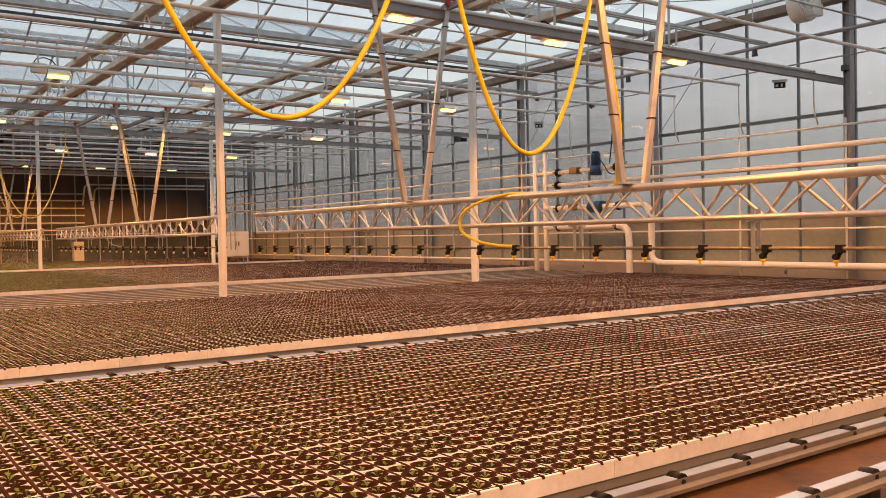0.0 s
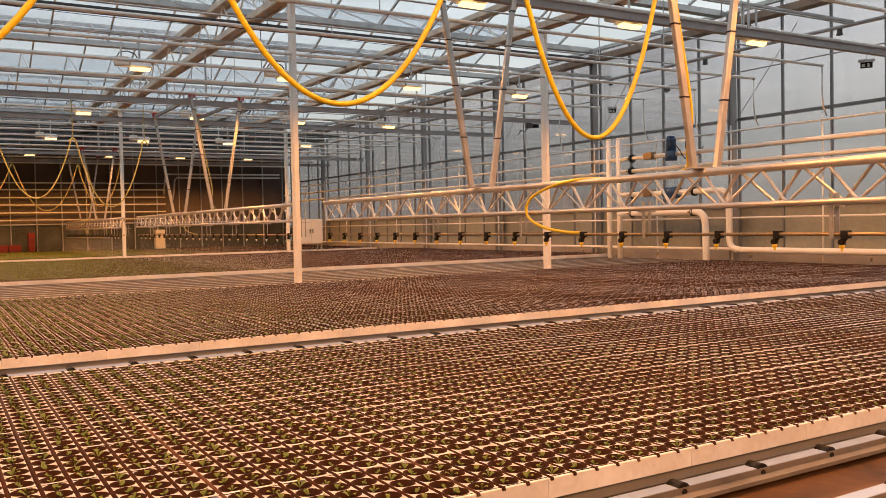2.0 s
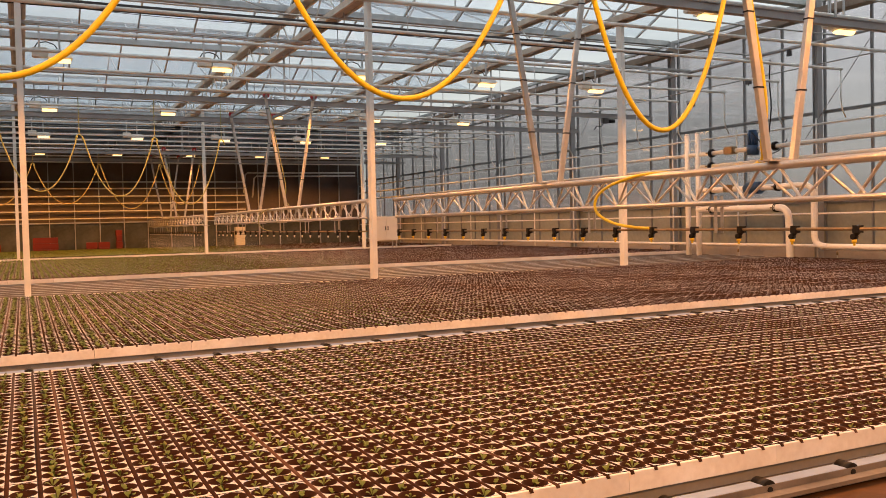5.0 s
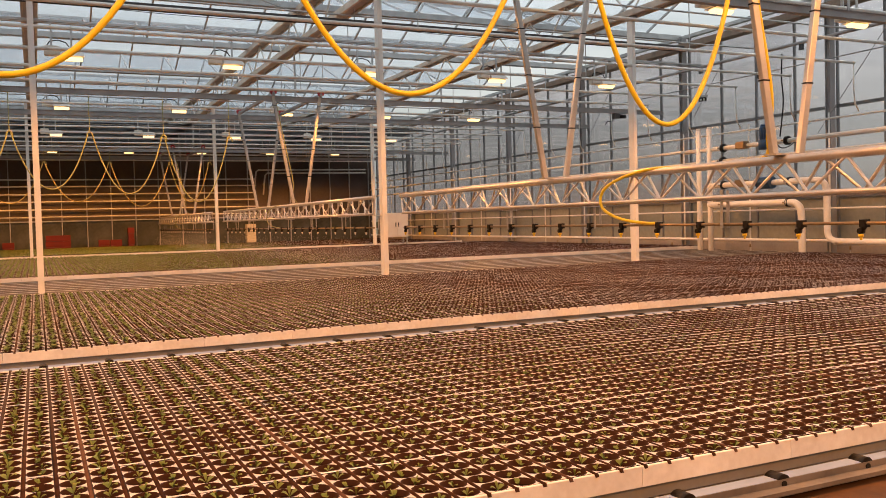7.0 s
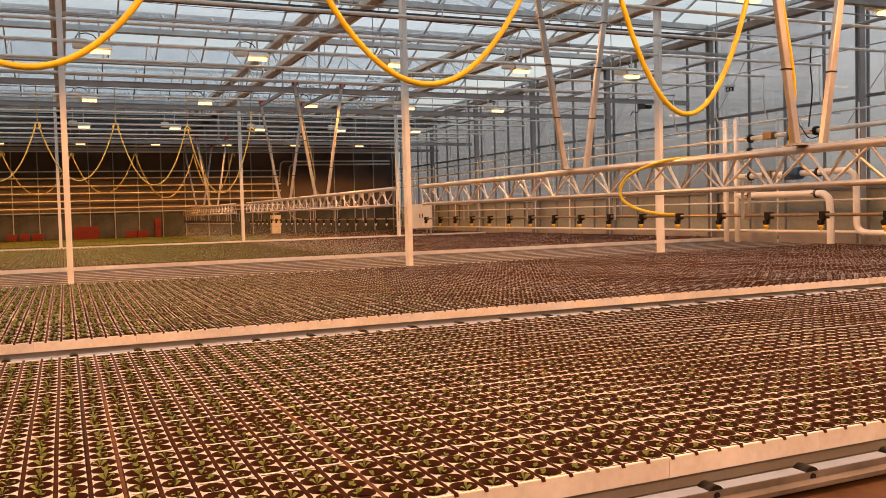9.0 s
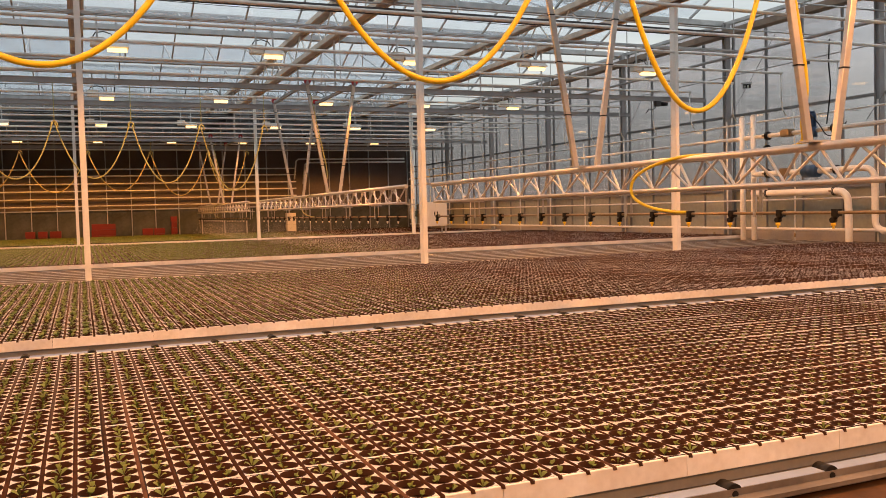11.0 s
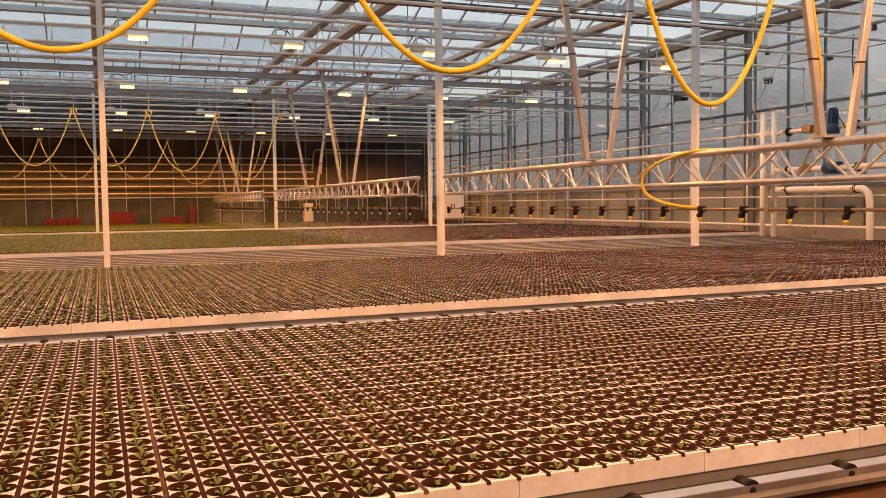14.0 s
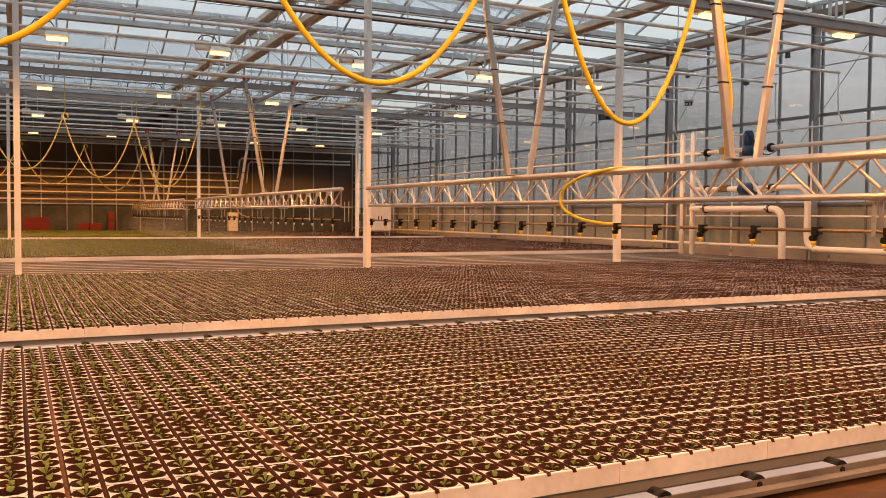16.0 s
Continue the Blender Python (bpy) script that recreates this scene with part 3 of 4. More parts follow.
def leaf_template(full=True):
    """A seedling: a short stem and two or four curved leaves."""
    v, t = [], []

    def leaf(a, ln, wd, lift, base):
        c, s = math.cos(a), math.sin(a)
        o = len(v)
        for d, w, z in ((0.002, 0.0012, base), (ln * .45, wd, base + lift * .7), (ln * .82, wd * .9, base + lift), (ln, 0.003, base + lift * .85)):
            for q in (-1, 1):
                v.append((c * d - s * w * q, s * d + c * w * q, z + (0.002 if abs(w) > .004 else 0)))
        for k in range(3):
            a0 = o + 2 * k
            t.extend([(a0, a0 + 1, a0 + 3), (a0, a0 + 3, a0 + 2)])

    leaf(0.0, 0.026, 0.0105, 0.014, 0.006)
    leaf(2.7, 0.024, 0.0100, 0.012, 0.006)
    if full:
        leaf(1.4, 0.015, 0.0055, 0.020, 0.010)
        o = len(v)
        v.extend([(-.0012, 0, -.012), (.0012, 0, -.012), (.001, 0, .012), (-.001, 0, .012), (0, -.0012, -.012), (0, .0012, -.012), (0, .001, .012), (0, -.001, .012)])
        t.extend([(o, o + 1, o + 2), (o, o + 2, o + 3), (o + 4, o + 5, o + 6), (o + 4, o + 6, o + 7)])
    return v, t


def bench_frame(y0, y1, z, label):
    b = thing("rolling_bench", (0, 0, 0), label, "bench", "rolling benches")
    g = bmesh.new()
    box(g, X_A, X_B, y0 + 0.01, y1 - 0.01, z - 0.055, z - 0.022)
    part("bed", g, M_BEDTOP, b)
    # rim in lengths with fine butt joints
    ln = 0.69
    for yy, d in ((y0, 1), (y1, -1)):
        g = bmesh.new()
        ya, yb = (yy - 0.010, yy) if d > 0 else (yy, yy + 0.010)
        box(g, 0.001, ln - 0.001, ya - yy, yb - yy, z - 0.074, z - 0.002)
        la, lb = (yb, yb + 0.004) if d > 0 else (ya - 0.004, ya)
        box(g, 0.001, ln - 0.001, la - yy, lb - yy, z - 0.010, z - 0.002)
        bmesh.ops.bevel(g, geom=[e for e in g.edges if abs(e.verts[0].co.x - e.verts[1].co.x) > 0.3], offset=0.002, segments=1, affect="EDGES")
        me = mesh_of("rim", g, M_RIM)
        k = 0
        while X_A + 0.235 + (k + 1) * ln <= X_B + 0.03:
            part("rim", me, None, b, loc=(X_A + 0.235 + k * ln, yy, 0))
            k += 1
    for yy in (y0 + 0.02, (y0 + y1) / 2, y1 - 0.09):
        g = bmesh.new()
        box(g, X_A, X_B, yy, yy + 0.06, z - 0.125, z - 0.076)
        part("runner", g, M_STEELGREY, b)
    return b


def bench_pots(bench, y0, y1, z, n, depth, full, near=None, xa=X_A, xb=X_B, seed=1, density=1.0, green=1.0, slope=0.3, mid=2.0):
    rng = np.random.default_rng(seed)
    ys = bench_rows(y0 + 0.02, y1 - 0.02)
    xs = np.arange(xa + 0.06, xb - 0.05, PV)
    gx, gy = np.meshgrid(xs, ys)
    cells = np.stack([gx.ravel(), gy.ravel(), np.full(gx.size, z)], 1)
    # the trays lie a little uneven
    cells[:, 2] += 0.0016 * np.sin(cells[:, 0] * 2.3 + cells[:, 1] * 1.1) + 0.0006 * np.sin(cells[:, 0] * 7.1 - cells[:, 1] * 4.3)
    cells[:, 0] += 0.0016 * np.sin(cells[:, 1] * 2.9 + 1.3 * np.round(cells[:, 0] / 0.6))
    v, t = plate_template(n)
    single = np.zeros(len(cells), bool)
    if near:
        single = (cells[:, 0] > near[0]) & (cells[:, 0] < near[1]) & (cells[:, 1] < ys[near[2]] - 0.01)
        pitch = [(0, ys[k] - ys[0], 0) for k in range(5)]
        me = spread("pot_tray", v, t, [0] * len(t), pitch, [M_TRAY])
        for x in xs[(xs > near[0]) & (xs < near[1])]:
            for k in range(0, near[2], 5):
                p = new("pot_tray", me)
                p.location = (x + 0.0016 * math.sin(ys[k] * 2.9 + 1.3 * round(x / 0.6)), ys[k], z + 0.0016 * math.sin(x * 2.3 + ys[k] * 1.1))
                tagged(p, "narrow white plastic tray with five round pot holes", "pot tray", "pot trays on the bench")
    tray = new("pot_tray_field", spread("pot_tray_field", v, t, [0] * len(t), cells[~single], [M_TRAY]))
    tagged(tray, "white plastic trays with rows of round pot holes", "pot trays", kind="stuff")
    # cross webs between the trays of five
    web = []
    for a, b in zip(ys, ys[1:]):
        if b - a > PU + 0.005:
            web.append((a + b) / 2)
    if web:
        wx, wy = np.meshgrid(xs, np.array(web))
        q = np.stack([wx.ravel(), wy.ravel(), np.full(wx.size, z)], 1)
        h = GAP / 2
        wv = [(-.0428, -h, .001), (.0428, -h, .001), (.0428, h, .001), (-.0428, h, .001)]
        o = new("tray_web", spread("tray_web", wv, [(0, 1, 2), (0, 2, 3)], [0, 0], q, [M_TRAY]))
        tagged(o, "white cross webs between the pot trays", "pot trays", kind="stuff")
    # brown strips between the rows, their ends hanging over the rim
    bx = np.concatenate([xs - PV / 2, [xs[-1] + PV / 2]])
    ya, yb = y0 - 0.012, y1 + 0.012
    w = 0.0074
    bv = [(-w, ya, -.006), (w, ya, -.006), (w, yb, -.006), (-w, yb, -.006), (-w * .9, ya, .0008), (w * .9, ya, .0008), (w * .9, yb, .0008), (-w * .9, yb, .0008),
          (-w, ya - .003, -.010), (w, ya - .003, -.010)]
    bt = [(4, 5, 6), (4, 6, 7), (0, 4, 7), (0, 7, 3), (1, 2, 6), (1, 6, 5), (0, 1, 5), (0, 5, 4), (2, 3, 7), (2, 7, 6), (8, 9, 1), (8, 1, 0)]
    strip = spread("row_strip", bv, bt, [0] * len(bt), [(0, 0, 0)], [M_BAR])
    seam = spread("row_strip", bv, bt, [0] * len(bt), [(0, 0, 0)], [M_SEAM])
    for k, x in enumerate(bx):
        part("row_strip", seam if k % 7 == 3 else strip, None, bench, loc=(x + rng.normal(0, .0012), 0, z))
    # pots and seedlings
    pv, pt, ps = pot_template(n, depth)
    lv, lt = leaf_template(full)
    sink = cells + np.stack([rng.normal(0, .0008, len(cells)), rng.normal(0, .0008, len(cells)), rng.normal(.0001, .0004, len(cells))], 1)
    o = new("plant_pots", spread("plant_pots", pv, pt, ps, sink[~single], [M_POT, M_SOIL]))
    tagged(o, "brown round pots filled with dark soil", "plant pots", kind="stuff")
    keep = rng.random(len(cells)) < density
    size = rng.uniform(0.62, 1.10, len(cells)) * (green + slope * np.clip((mid - cells[:, 0]) / 3.5, -1.0, 0.9))
    turn = rng.uniform(0, 2 * math.pi, len(cells))
    pl = sink + np.array([0, 0, -depth * 0.75]) + np.stack([rng.normal(0, .005, len(cells)), rng.normal(0, .005, len(cells)), np.zeros(len(cells))], 1)
    m = keep & ~single
    o = new("seedlings", spread("seedlings", lv, lt, [0] * len(lt), pl[m], [M_LEAF], turn[m], size[m]))
    tagged(o, "small light green seedlings in the pots", "seedlings", kind="stuff")
    if single.any():
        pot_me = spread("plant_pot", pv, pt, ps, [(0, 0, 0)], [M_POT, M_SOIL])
        leaf_me = spread("seedling", lv, lt, [0] * len(lt), [(0, 0, 0)], [M_LEAF])
        for i in np.nonzero(single)[0]:
            p = new("plant_pot", pot_me)
            p.location = sink[i]
            tagged(p, "brown pot with dark soil and a green seedling", "plant pot", "pots on the bench")
            if keep[i]:
                s = part("seedling", leaf_me, None, p, "small light green seedling")
                s.location = pl[i] - sink[i]
                s.rotation_euler = (0, 0, turn[i])
                s.scale = (size[i],) * 3


def build_roller_rail(y, x0=X_A, x1=X_B, top=0.695, wheels=True, legs=True, mat=None, phase=0.012, front=-0.036):
    r = thing("roller_rail", (0, y, 0), "bright steel roller rail with black wheels", "roller rail", "roller rails")
    g = bmesh.new()
    box(g, x0, x1, front, 0.024, top - 0.008, top)
    part("profile", g, mat or M_RAIL, r)
    g = bmesh.new()
    outline = [(-0.001, -0.001), (-0.005, -0.001), (-0.005, -0.024), (-0.054, -0.024), (-0.054, -0.040), (-0.050, -0.040), (-0.050, -0.030), (-0.001, -0.030)]
    extrude(g, [(front + y_, top + z_) for y_, z_ in outline], x0, x1)
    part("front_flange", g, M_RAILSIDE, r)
    # dark strip behind the rail in place of the shadow below the rim
    g = bmesh.new()
    extrude(g, [(0.025, top - 0.001), (0.030, top - 0.001), (0.030, top - 0.044), (0.060, top - 0.044), (0.060, top - 0.050), (0.025, top - 0.050)], x0, x1)
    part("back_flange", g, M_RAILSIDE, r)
    if wheels:
        g = bmesh.new()
        tube(g, (0, front - 0.003, 0), (0, 0.023, 0), 0.034, 20)
        tube(g, (0, front - 0.009, 0), (0, front - 0.003, 0), 0.012, 10)
        me = mesh_of("wheel", g, M_BLACK)
        for k in range(math.ceil((x0 + .2) / .432), int((x1 - .3) / .432)):
            part("wheel", me, None, r, loc=(phase + 0.432 * k, 0, top - 0.018))
    if legs:
        g = bmesh.new()
        box(g, -.025, .025, -0.025, 0.025, 0, top - 0.05)
        leg = mesh_of("leg", g, M_GALV)
        x = x0 + 0.4
        while x < x1:
            part("leg", leg, None, r, loc=(x, 0, 0))
            x += 2.5


def build_benches():
    z = 0.80
    b1 = bench_frame(2.33, 5.85, z, "rolling bench with a white rim full of seedling pots")
    b2 = bench_frame(6.73, 12.74, z, "rolling bench with a white rim full of seedling pots")
    b3 = bench_frame(15.8, 26.38, 0.88, "far rolling bench with a white rim full of seedlings")
    b4 = bench_frame(28.4, 38.05, 0.88, "far rolling bench beside the dark end wall")
    for y, ph in ((1.82, 0.0), (2.265, 0.215), (5.75, 0.1), (6.655, 0.012), (9.7, 0.1), (12.4, 0.1)):
        build_roller_rail(y, phase=ph, front=-0.10 if 6 < y < 7 else -0.036)
    g = bmesh.new()
    box(g, X_A, X_B, 1.87, 2.215, 0.62, 0.635)
    d = thing("drain_tray", (0, 0, 0), "wet brown drain tray between the roller rails", "drain tray")
    part("bottom", g, M_DRAIN, d)
    g = bmesh.new()
    box(g, X_A, X_B, 1.87, 1.88, 0.635, 0.65)
    part("lip", g, M_GALV, d)
    g = bmesh.new()
    box(g, -.02, .02, 1.9, 2.19, 0, 0.62)
    leg = mesh_of("leg", g, M_GALV)
    for x in range(-5, 15, 2):
        part("leg", leg, None, d, loc=(x, 0, 0))
    for k in range(7):
        build_roller_rail(13.12 + k * 0.42, top=0.80, wheels=False, mat=M_GALV)
    for y in (15.9, 21.0, 26.2, 26.9, 27.35, 27.8, 28.5, 33.0, 37.9):
        build_roller_rail(y, top=0.75, wheels=False, mat=M_GALV)
    bench_pots(b1, 2.33, 5.85, z, 14, 0.020, True, near=(0.05, 2.05, 15), xa=-3.0, seed=1, green=0.95, slope=0.32, mid=1.6)
    bench_pots(b2, 6.73, 12.74, z, 8, 0.018, False, xa=-4.0, seed=2, green=0.92, slope=0.62, mid=3.0)
    bench_pots(b3, 15.8, 26.38, 0.88, 6, 0.010, False, xa=-6.0, seed=3, green=1.05, slope=0.75, mid=4.0)
    bench_pots(b4, 28.4, 38.05, 0.88, 6, 0.010, False, xa=-6.0, seed=4, green=1.3, slope=1.0, mid=6.0)


# ---- the spray booms ----
def build_boom(y0, y1, full=True):
    """A suspended spray boom; its own space has x across, y along the house."""
    b = thing("spray_boom", (0, 0, 0), "aluminium lattice spray boom hung from the rails", "spray boom", "spray booms")
    zt, zb, zn = 2.045, 1.775, 1.55
    hw = 0.075
    g = bmesh.new()
    tube(g, (0, y0, zt), (0, y1, zt), 0.033, 14)
    part("top_tube", g, M_ALU, b)
    for s in (-1, 1):
        g = bmesh.new()
        tube(g, (s * hw, y0 + 0.25, zb), (s * hw, y1 - 0.25, zb), 0.022, 10)
        part("lower_tube", g, M_ALU, b)
        n = int((y1 - y0 - 0.5) / 0.55)
        st = (y1 - y0 - 0.5) / n
        o = 0.0 if s < 0 else 0.20
        g = bmesh.new()
        tube(g, (s * hw, 0, zb), (0, st / 2, zt - .01), 0.012, 8, cap=False)
        up = mesh_of("brace", g, M_ALU)
        g = bmesh.new()
        tube(g, (0, st / 2, zt - .01), (s * hw, st, zb), 0.012, 8, cap=False)
        down = mesh_of("brace", g, M_ALU)
        for i in range(n):
            ya = y0 + 0.25 + i * st + o
            part("brace", up, None, b, loc=(0, ya, 0))
            if ya + st < y1 - 0.1:
                part("brace", down, None, b, loc=(0, ya, 0))
        for ya, yb in ((y0 + .25, y0 + .02), (y1 - .25, y1 - .02)):
            g = bmesh.new()
            tube(g, (s * hw, ya, zb), (0, yb, zt), 0.012, 8, cap=False)
            part("end_brace", g, M_ALU, b)
    g = bmesh.new()
    y = y0 + 0.25
    while y < y1 - 0.2:
        tube(g, (-hw, y, zb), (hw, y, zb), 0.010, 6, cap=False)
        y += 0.74
    part("cross_ties", g, M_ALU, b)
    # spray pipe on hangers
    g = bmesh.new()
    tube(g, (0, y0 + 0.05, zn), (0, y1 - 0.1, zn), 0.013, 10)
    part("spray_pipe", g, M_BRASS, b, "thin brown metal spray pipe")
    g = bmesh.new()
    for s in (-1, 1):
        box(g, s * 0.035 - 0.003, s * 0.035 + 0.003, -0.016, 0.016, zn - 0.03, zb + 0.06)
    box(g, -0.10, 0.10, -0.012, 0.012, zb - 0.035, zb - 0.023)
    for k in range(4):
        for s in (-1, 1):
            tube(g, (s * .037, 0, zn + 0.05 + k * .05), (s * .043, 0, zn + 0.05 + k * .05), 0.006, 6)
    hanger = mesh_of("hanger", g, M_GALV)
    ym = (y0 + y1) / 2
    for k in range(-3, 4):
        part("hanger", hanger, None, b, loc=(0, ym - 1.0 + k * 1.80, 0))
    g = bmesh.new()
    box(g, -0.030, 0.030, -0.022, 0.022, -0.028, 0.026)
    tube(g, (0, 0, -0.02), (0.0, 0.03, -0.05), 0.020, 8)
    tube(g, (-.02, 0.03, -0.055), (.02, 0.03, -0.055), 0.021, 8)
    body = mesh_of("nozzle", g, M_BLACK)
    g = bmesh.new()
    tube(g, (0, 0.03, -0.075), (0, 0.03, -0.098), 0.018, 10)
    tube(g, (0, 0.03, -0.098), (0, 0.03, -0.118), 0.009, 8)
    # far booms: tips in a paler material that imitates distance haze
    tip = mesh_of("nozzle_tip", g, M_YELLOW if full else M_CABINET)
    k = 0
    while y0 + 0.415 + k * 0.545 < y1 - 0.1:
        nz = part("nozzle", body, None, b, loc=(0, y0 + 0.415 + k * 0.545, zn))
        part("nozzle_tip", tip, None, nz, "yellow nozzle tip" if full else "nozzle tip with distance haze in its colour")
        k += 1
    if not full:
        rng = np.random.default_rng(int(y0))
        pts = []
        k = 0
        while y0 + 0.415 + k * 0.545 < y1 - 0.1:
            n = 2600
            h = rng.random(n) ** 0.6
            a = rng.uniform(-1, 1, n) * 0.55
            pts.append(np.stack([rng.normal(0, 0.24, n) * (0.15 + h), y0 + 0.445 + k * 0.545 + a * h * 0.75, zn - 0.13 - h * 0.62], 1))
            k += 1
        dv = [(0, 0, .004), (.0035, 0, -.002), (-.002, .003, -.002), (-.002, -.003, -.002)]
        me = spread("spray", dv, [(0, 1, 2), (0, 2, 3), (0, 3, 1), (1, 3, 2)], [0] * 4, np.concatenate(pts), [M_DROP], size=rng.uniform(.22, .6, len(np.concatenate(pts))))
        o = part("spray", me, None, b, "fine water spray below the nozzles")
        o["kind"] = "stuff"
    # trolley with V struts on the two rails
    for yy in (ym - 1.61, ym + 1.66):
        for s in (-1, 1):
            top, low = Vector((0.06 + s * 0.51, yy, 4.345)), Vector((0.06 + s * 0.135, yy, zt + 0.03))
            g = bmesh.new()
            d = (top - low)
            a = Vector((0, 1, 0))
            c = d.normalized().cross(a)
            q = []
            for p in (low, top):
                for i, j in ((-1, -1), (1, -1), (1, 1), (-1, 1)):
                    q.append(g.verts.new(p + a * 0.022 * i + c * 0.030 * j))
            for i in range(4):
                g.faces.new((q[i], q[(i + 1) % 4], q[4 + (i + 1) % 4], q[4 + i]))
            g.faces.new(q[:4])
            g.faces.new(q[4:])
            bmesh.ops.bevel(g, geom=list(g.edges), offset=0.004, segments=1, affect="EDGES")
            st = part("strut", g, M_ALU, b)
            for f in (0.25, 0.5, 0.72, 0.9):
                p = low.lerp(top, f)
                g = bmesh.new()
                box(g, p.x - 0.034, p.x + 0.034, p.y - 0.026, p.y + 0.026, p.z - 0.006, p.z + 0.006)
                part("cable_tie", g, M_BLACK, st)
            g = bmesh.new()
            tube(g, top + Vector((0, -0.085, 0.05)), top + Vector((0, -0.045, 0.05)), 0.07, 18)
            tube(g, top + Vector((0, -0.045, 0.05)), top + Vector((0, 0.03, 0.05)), 0.022, 10)
            w = part("wheel", g, M_RED, b, "dark red trolley wheel")
            g = bmesh.new()
            tube(g, top + Vector((0, -0.095, 0.05)), top + Vector((0, -0.085, 0.05)), 0.015, 10)
            part("hub", g, M_ALU, w)
        g = bmesh.new()
        box(g, -0.12, 0.24, yy - 0.06, yy + 0.06, zt + 0.032, zt + 0.045)
        part("foot_plate", g, M_ALU, b)
    for s in (-1, 1):
        g = bmesh.new()
        box(g, 0.06 + s * .51 - .03, 0.06 + s * .51 + .03, ym - 1.7, ym + 1.75, 4.32, 4.38)
        part("trolley_bar", g, M_STEELGREY, b)
    # feed hose: down the strut, along the top tube, round to the spray pipe
    yy = ym - 1.61
    pts = [(-0.370, yy + 0.025, 4.15), (-0.210, yy + .025, 3.3), (-0.068, yy + .025, 2.55), (-0.075, yy + .06, 2.25), (0.05, yy + .2, 2.09), (0.058, yy + 0.5, 2.06), (0.058, yy + 1.0, 2.06), (-.03, yy + 1.55, 2.07),
           (-.10, yy + 1.98, 1.98), (-.12, yy + 2.17, 1.86), (-.12, yy + 2.15, 1.72), (-.08, yy + 1.95, 1.62), (-.02, yy + 1.70, 1.575), (0, yy + 1.5, 1.565)]
    g = bmesh.new()
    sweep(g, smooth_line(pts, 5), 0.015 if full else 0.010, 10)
    # far booms take the hose yellow already muted for haze
    part("feed_hose", g, M_YELLOW_HOSE if full else M_HAZED_HOSE, b, "yellow feed hose")
    return b


def smooth_line(pts, n):
    pts = [Vector(p) for p in pts]
    out = []
    for i in range(len(pts) - 1):
        p0, p1, p2, p3 = pts[max(i - 1, 0)], pts[i], pts[i + 1], pts[min(i + 2, len(pts) - 1)]
        for k in range(n):
            t = k / n
            out.append(0.5 * ((2 * p1) + (p2 - p0) * t + (2 * p0 - 5 * p1 + 4 * p2 - p3) * t * t + (3 * p1 - p0 - 3 * p2 + p3) * t ** 3))
    out.append(pts[-1])
    return out


def build_hose_loop(half, z_lo, sag, r=0.018, mat=None):
    """One hanging loop of hose between two carriers; its own space has the loop's middle at x = 0."""
    h = thing("water_hose", (0, 0, 0), "yellow water hose hanging in a loop from the rail", "hose", "hanging hoses")
    g = bmesh.new()
    n, pts = 36, []
    for i in range(n + 1):
        q = -1 + 2 * i / n
        pts.append((q * half, 0, z_lo + sag * (0.9 * q * q + 0.1 * q ** 4)))
    sweep(g, pts, r, 12)
    part("hose", g, mat or M_YELLOW_HOSE, h)
    z_hi = z_lo + sag
    g = bmesh.new()
    sweep(g, [(half - 0.03, 0, z_hi - 0.08), (half - 0.015, 0, z_hi + 0.0), (half + 0.03, 0, z_hi + 0.035), (half + 0.075, 0, z_hi), (half + 0.09, 0, z_hi - 0.08)], r * 1.15, 8)
    tube(g, (half + 0.03, 0, z_hi + 0.03), (half + 0.03, 0, 4.21), 0.008, 6)
    part("carrier", g, mat or M_YELLOW_HOSE, h)
    return h


# ---- fittings along the glass wall ----
def build_wall_pipes():
    xw = 14.42
    for z, r in ((3.47, 0.022), (3.15, 0.033), (2.84, 0.033), (1.675, 0.02), (1.025, 0.033)):
        p = thing("wall_pipe", (xw, 0, z), "white painted heating pipe along the glass wall", "pipe", "pipes along the glass wall", "structure")
        g = bmesh.new()
        if z > 2 and r > .03:
            tube(g, (0, 15.8, 0), (0, Y_FAR - .3, 0), r, 10)
        else:
            tube(g, (0, Y_BACK + .3, 0), (0, Y_FAR - .3, 0), r, 10)
        part("tube", g, M_PIPE, p)
        g = bmesh.new()
        k = 0
        while Y_BACK + k * SPAN < Y_FAR - .2:
            box(g, -0.02, 0.18, Y_BACK + k * SPAN - .02, Y_BACK + k * SPAN + .02, -r - .012, -r)
            k += 1
        part("bracket", g, M_GALV, p)
    # slim uprights that carry the pipes
    k = 0
    y = Y_BACK + 1.6
    while y < Y_FAR - .5:
        g = bmesh.new()
        tube(g, (xw + 0.07, y, 0), (xw + 0.07, y, 3.6), 0.018, 8)
        solid("pipe_stand", g, M_PIPE, "slim white upright carrying the wall pipes", "pipe stand", "pipe stands", "structure")
        y += SPAN / 2


def flange(g, p, axis, r):
    p, a = Vector(p), Vector(axis)
    tube(g, p - a * 0.03, p - a * 0.008, r, 14)
    tube(g, p + a * 0.008, p + a * 0.03, r, 14)


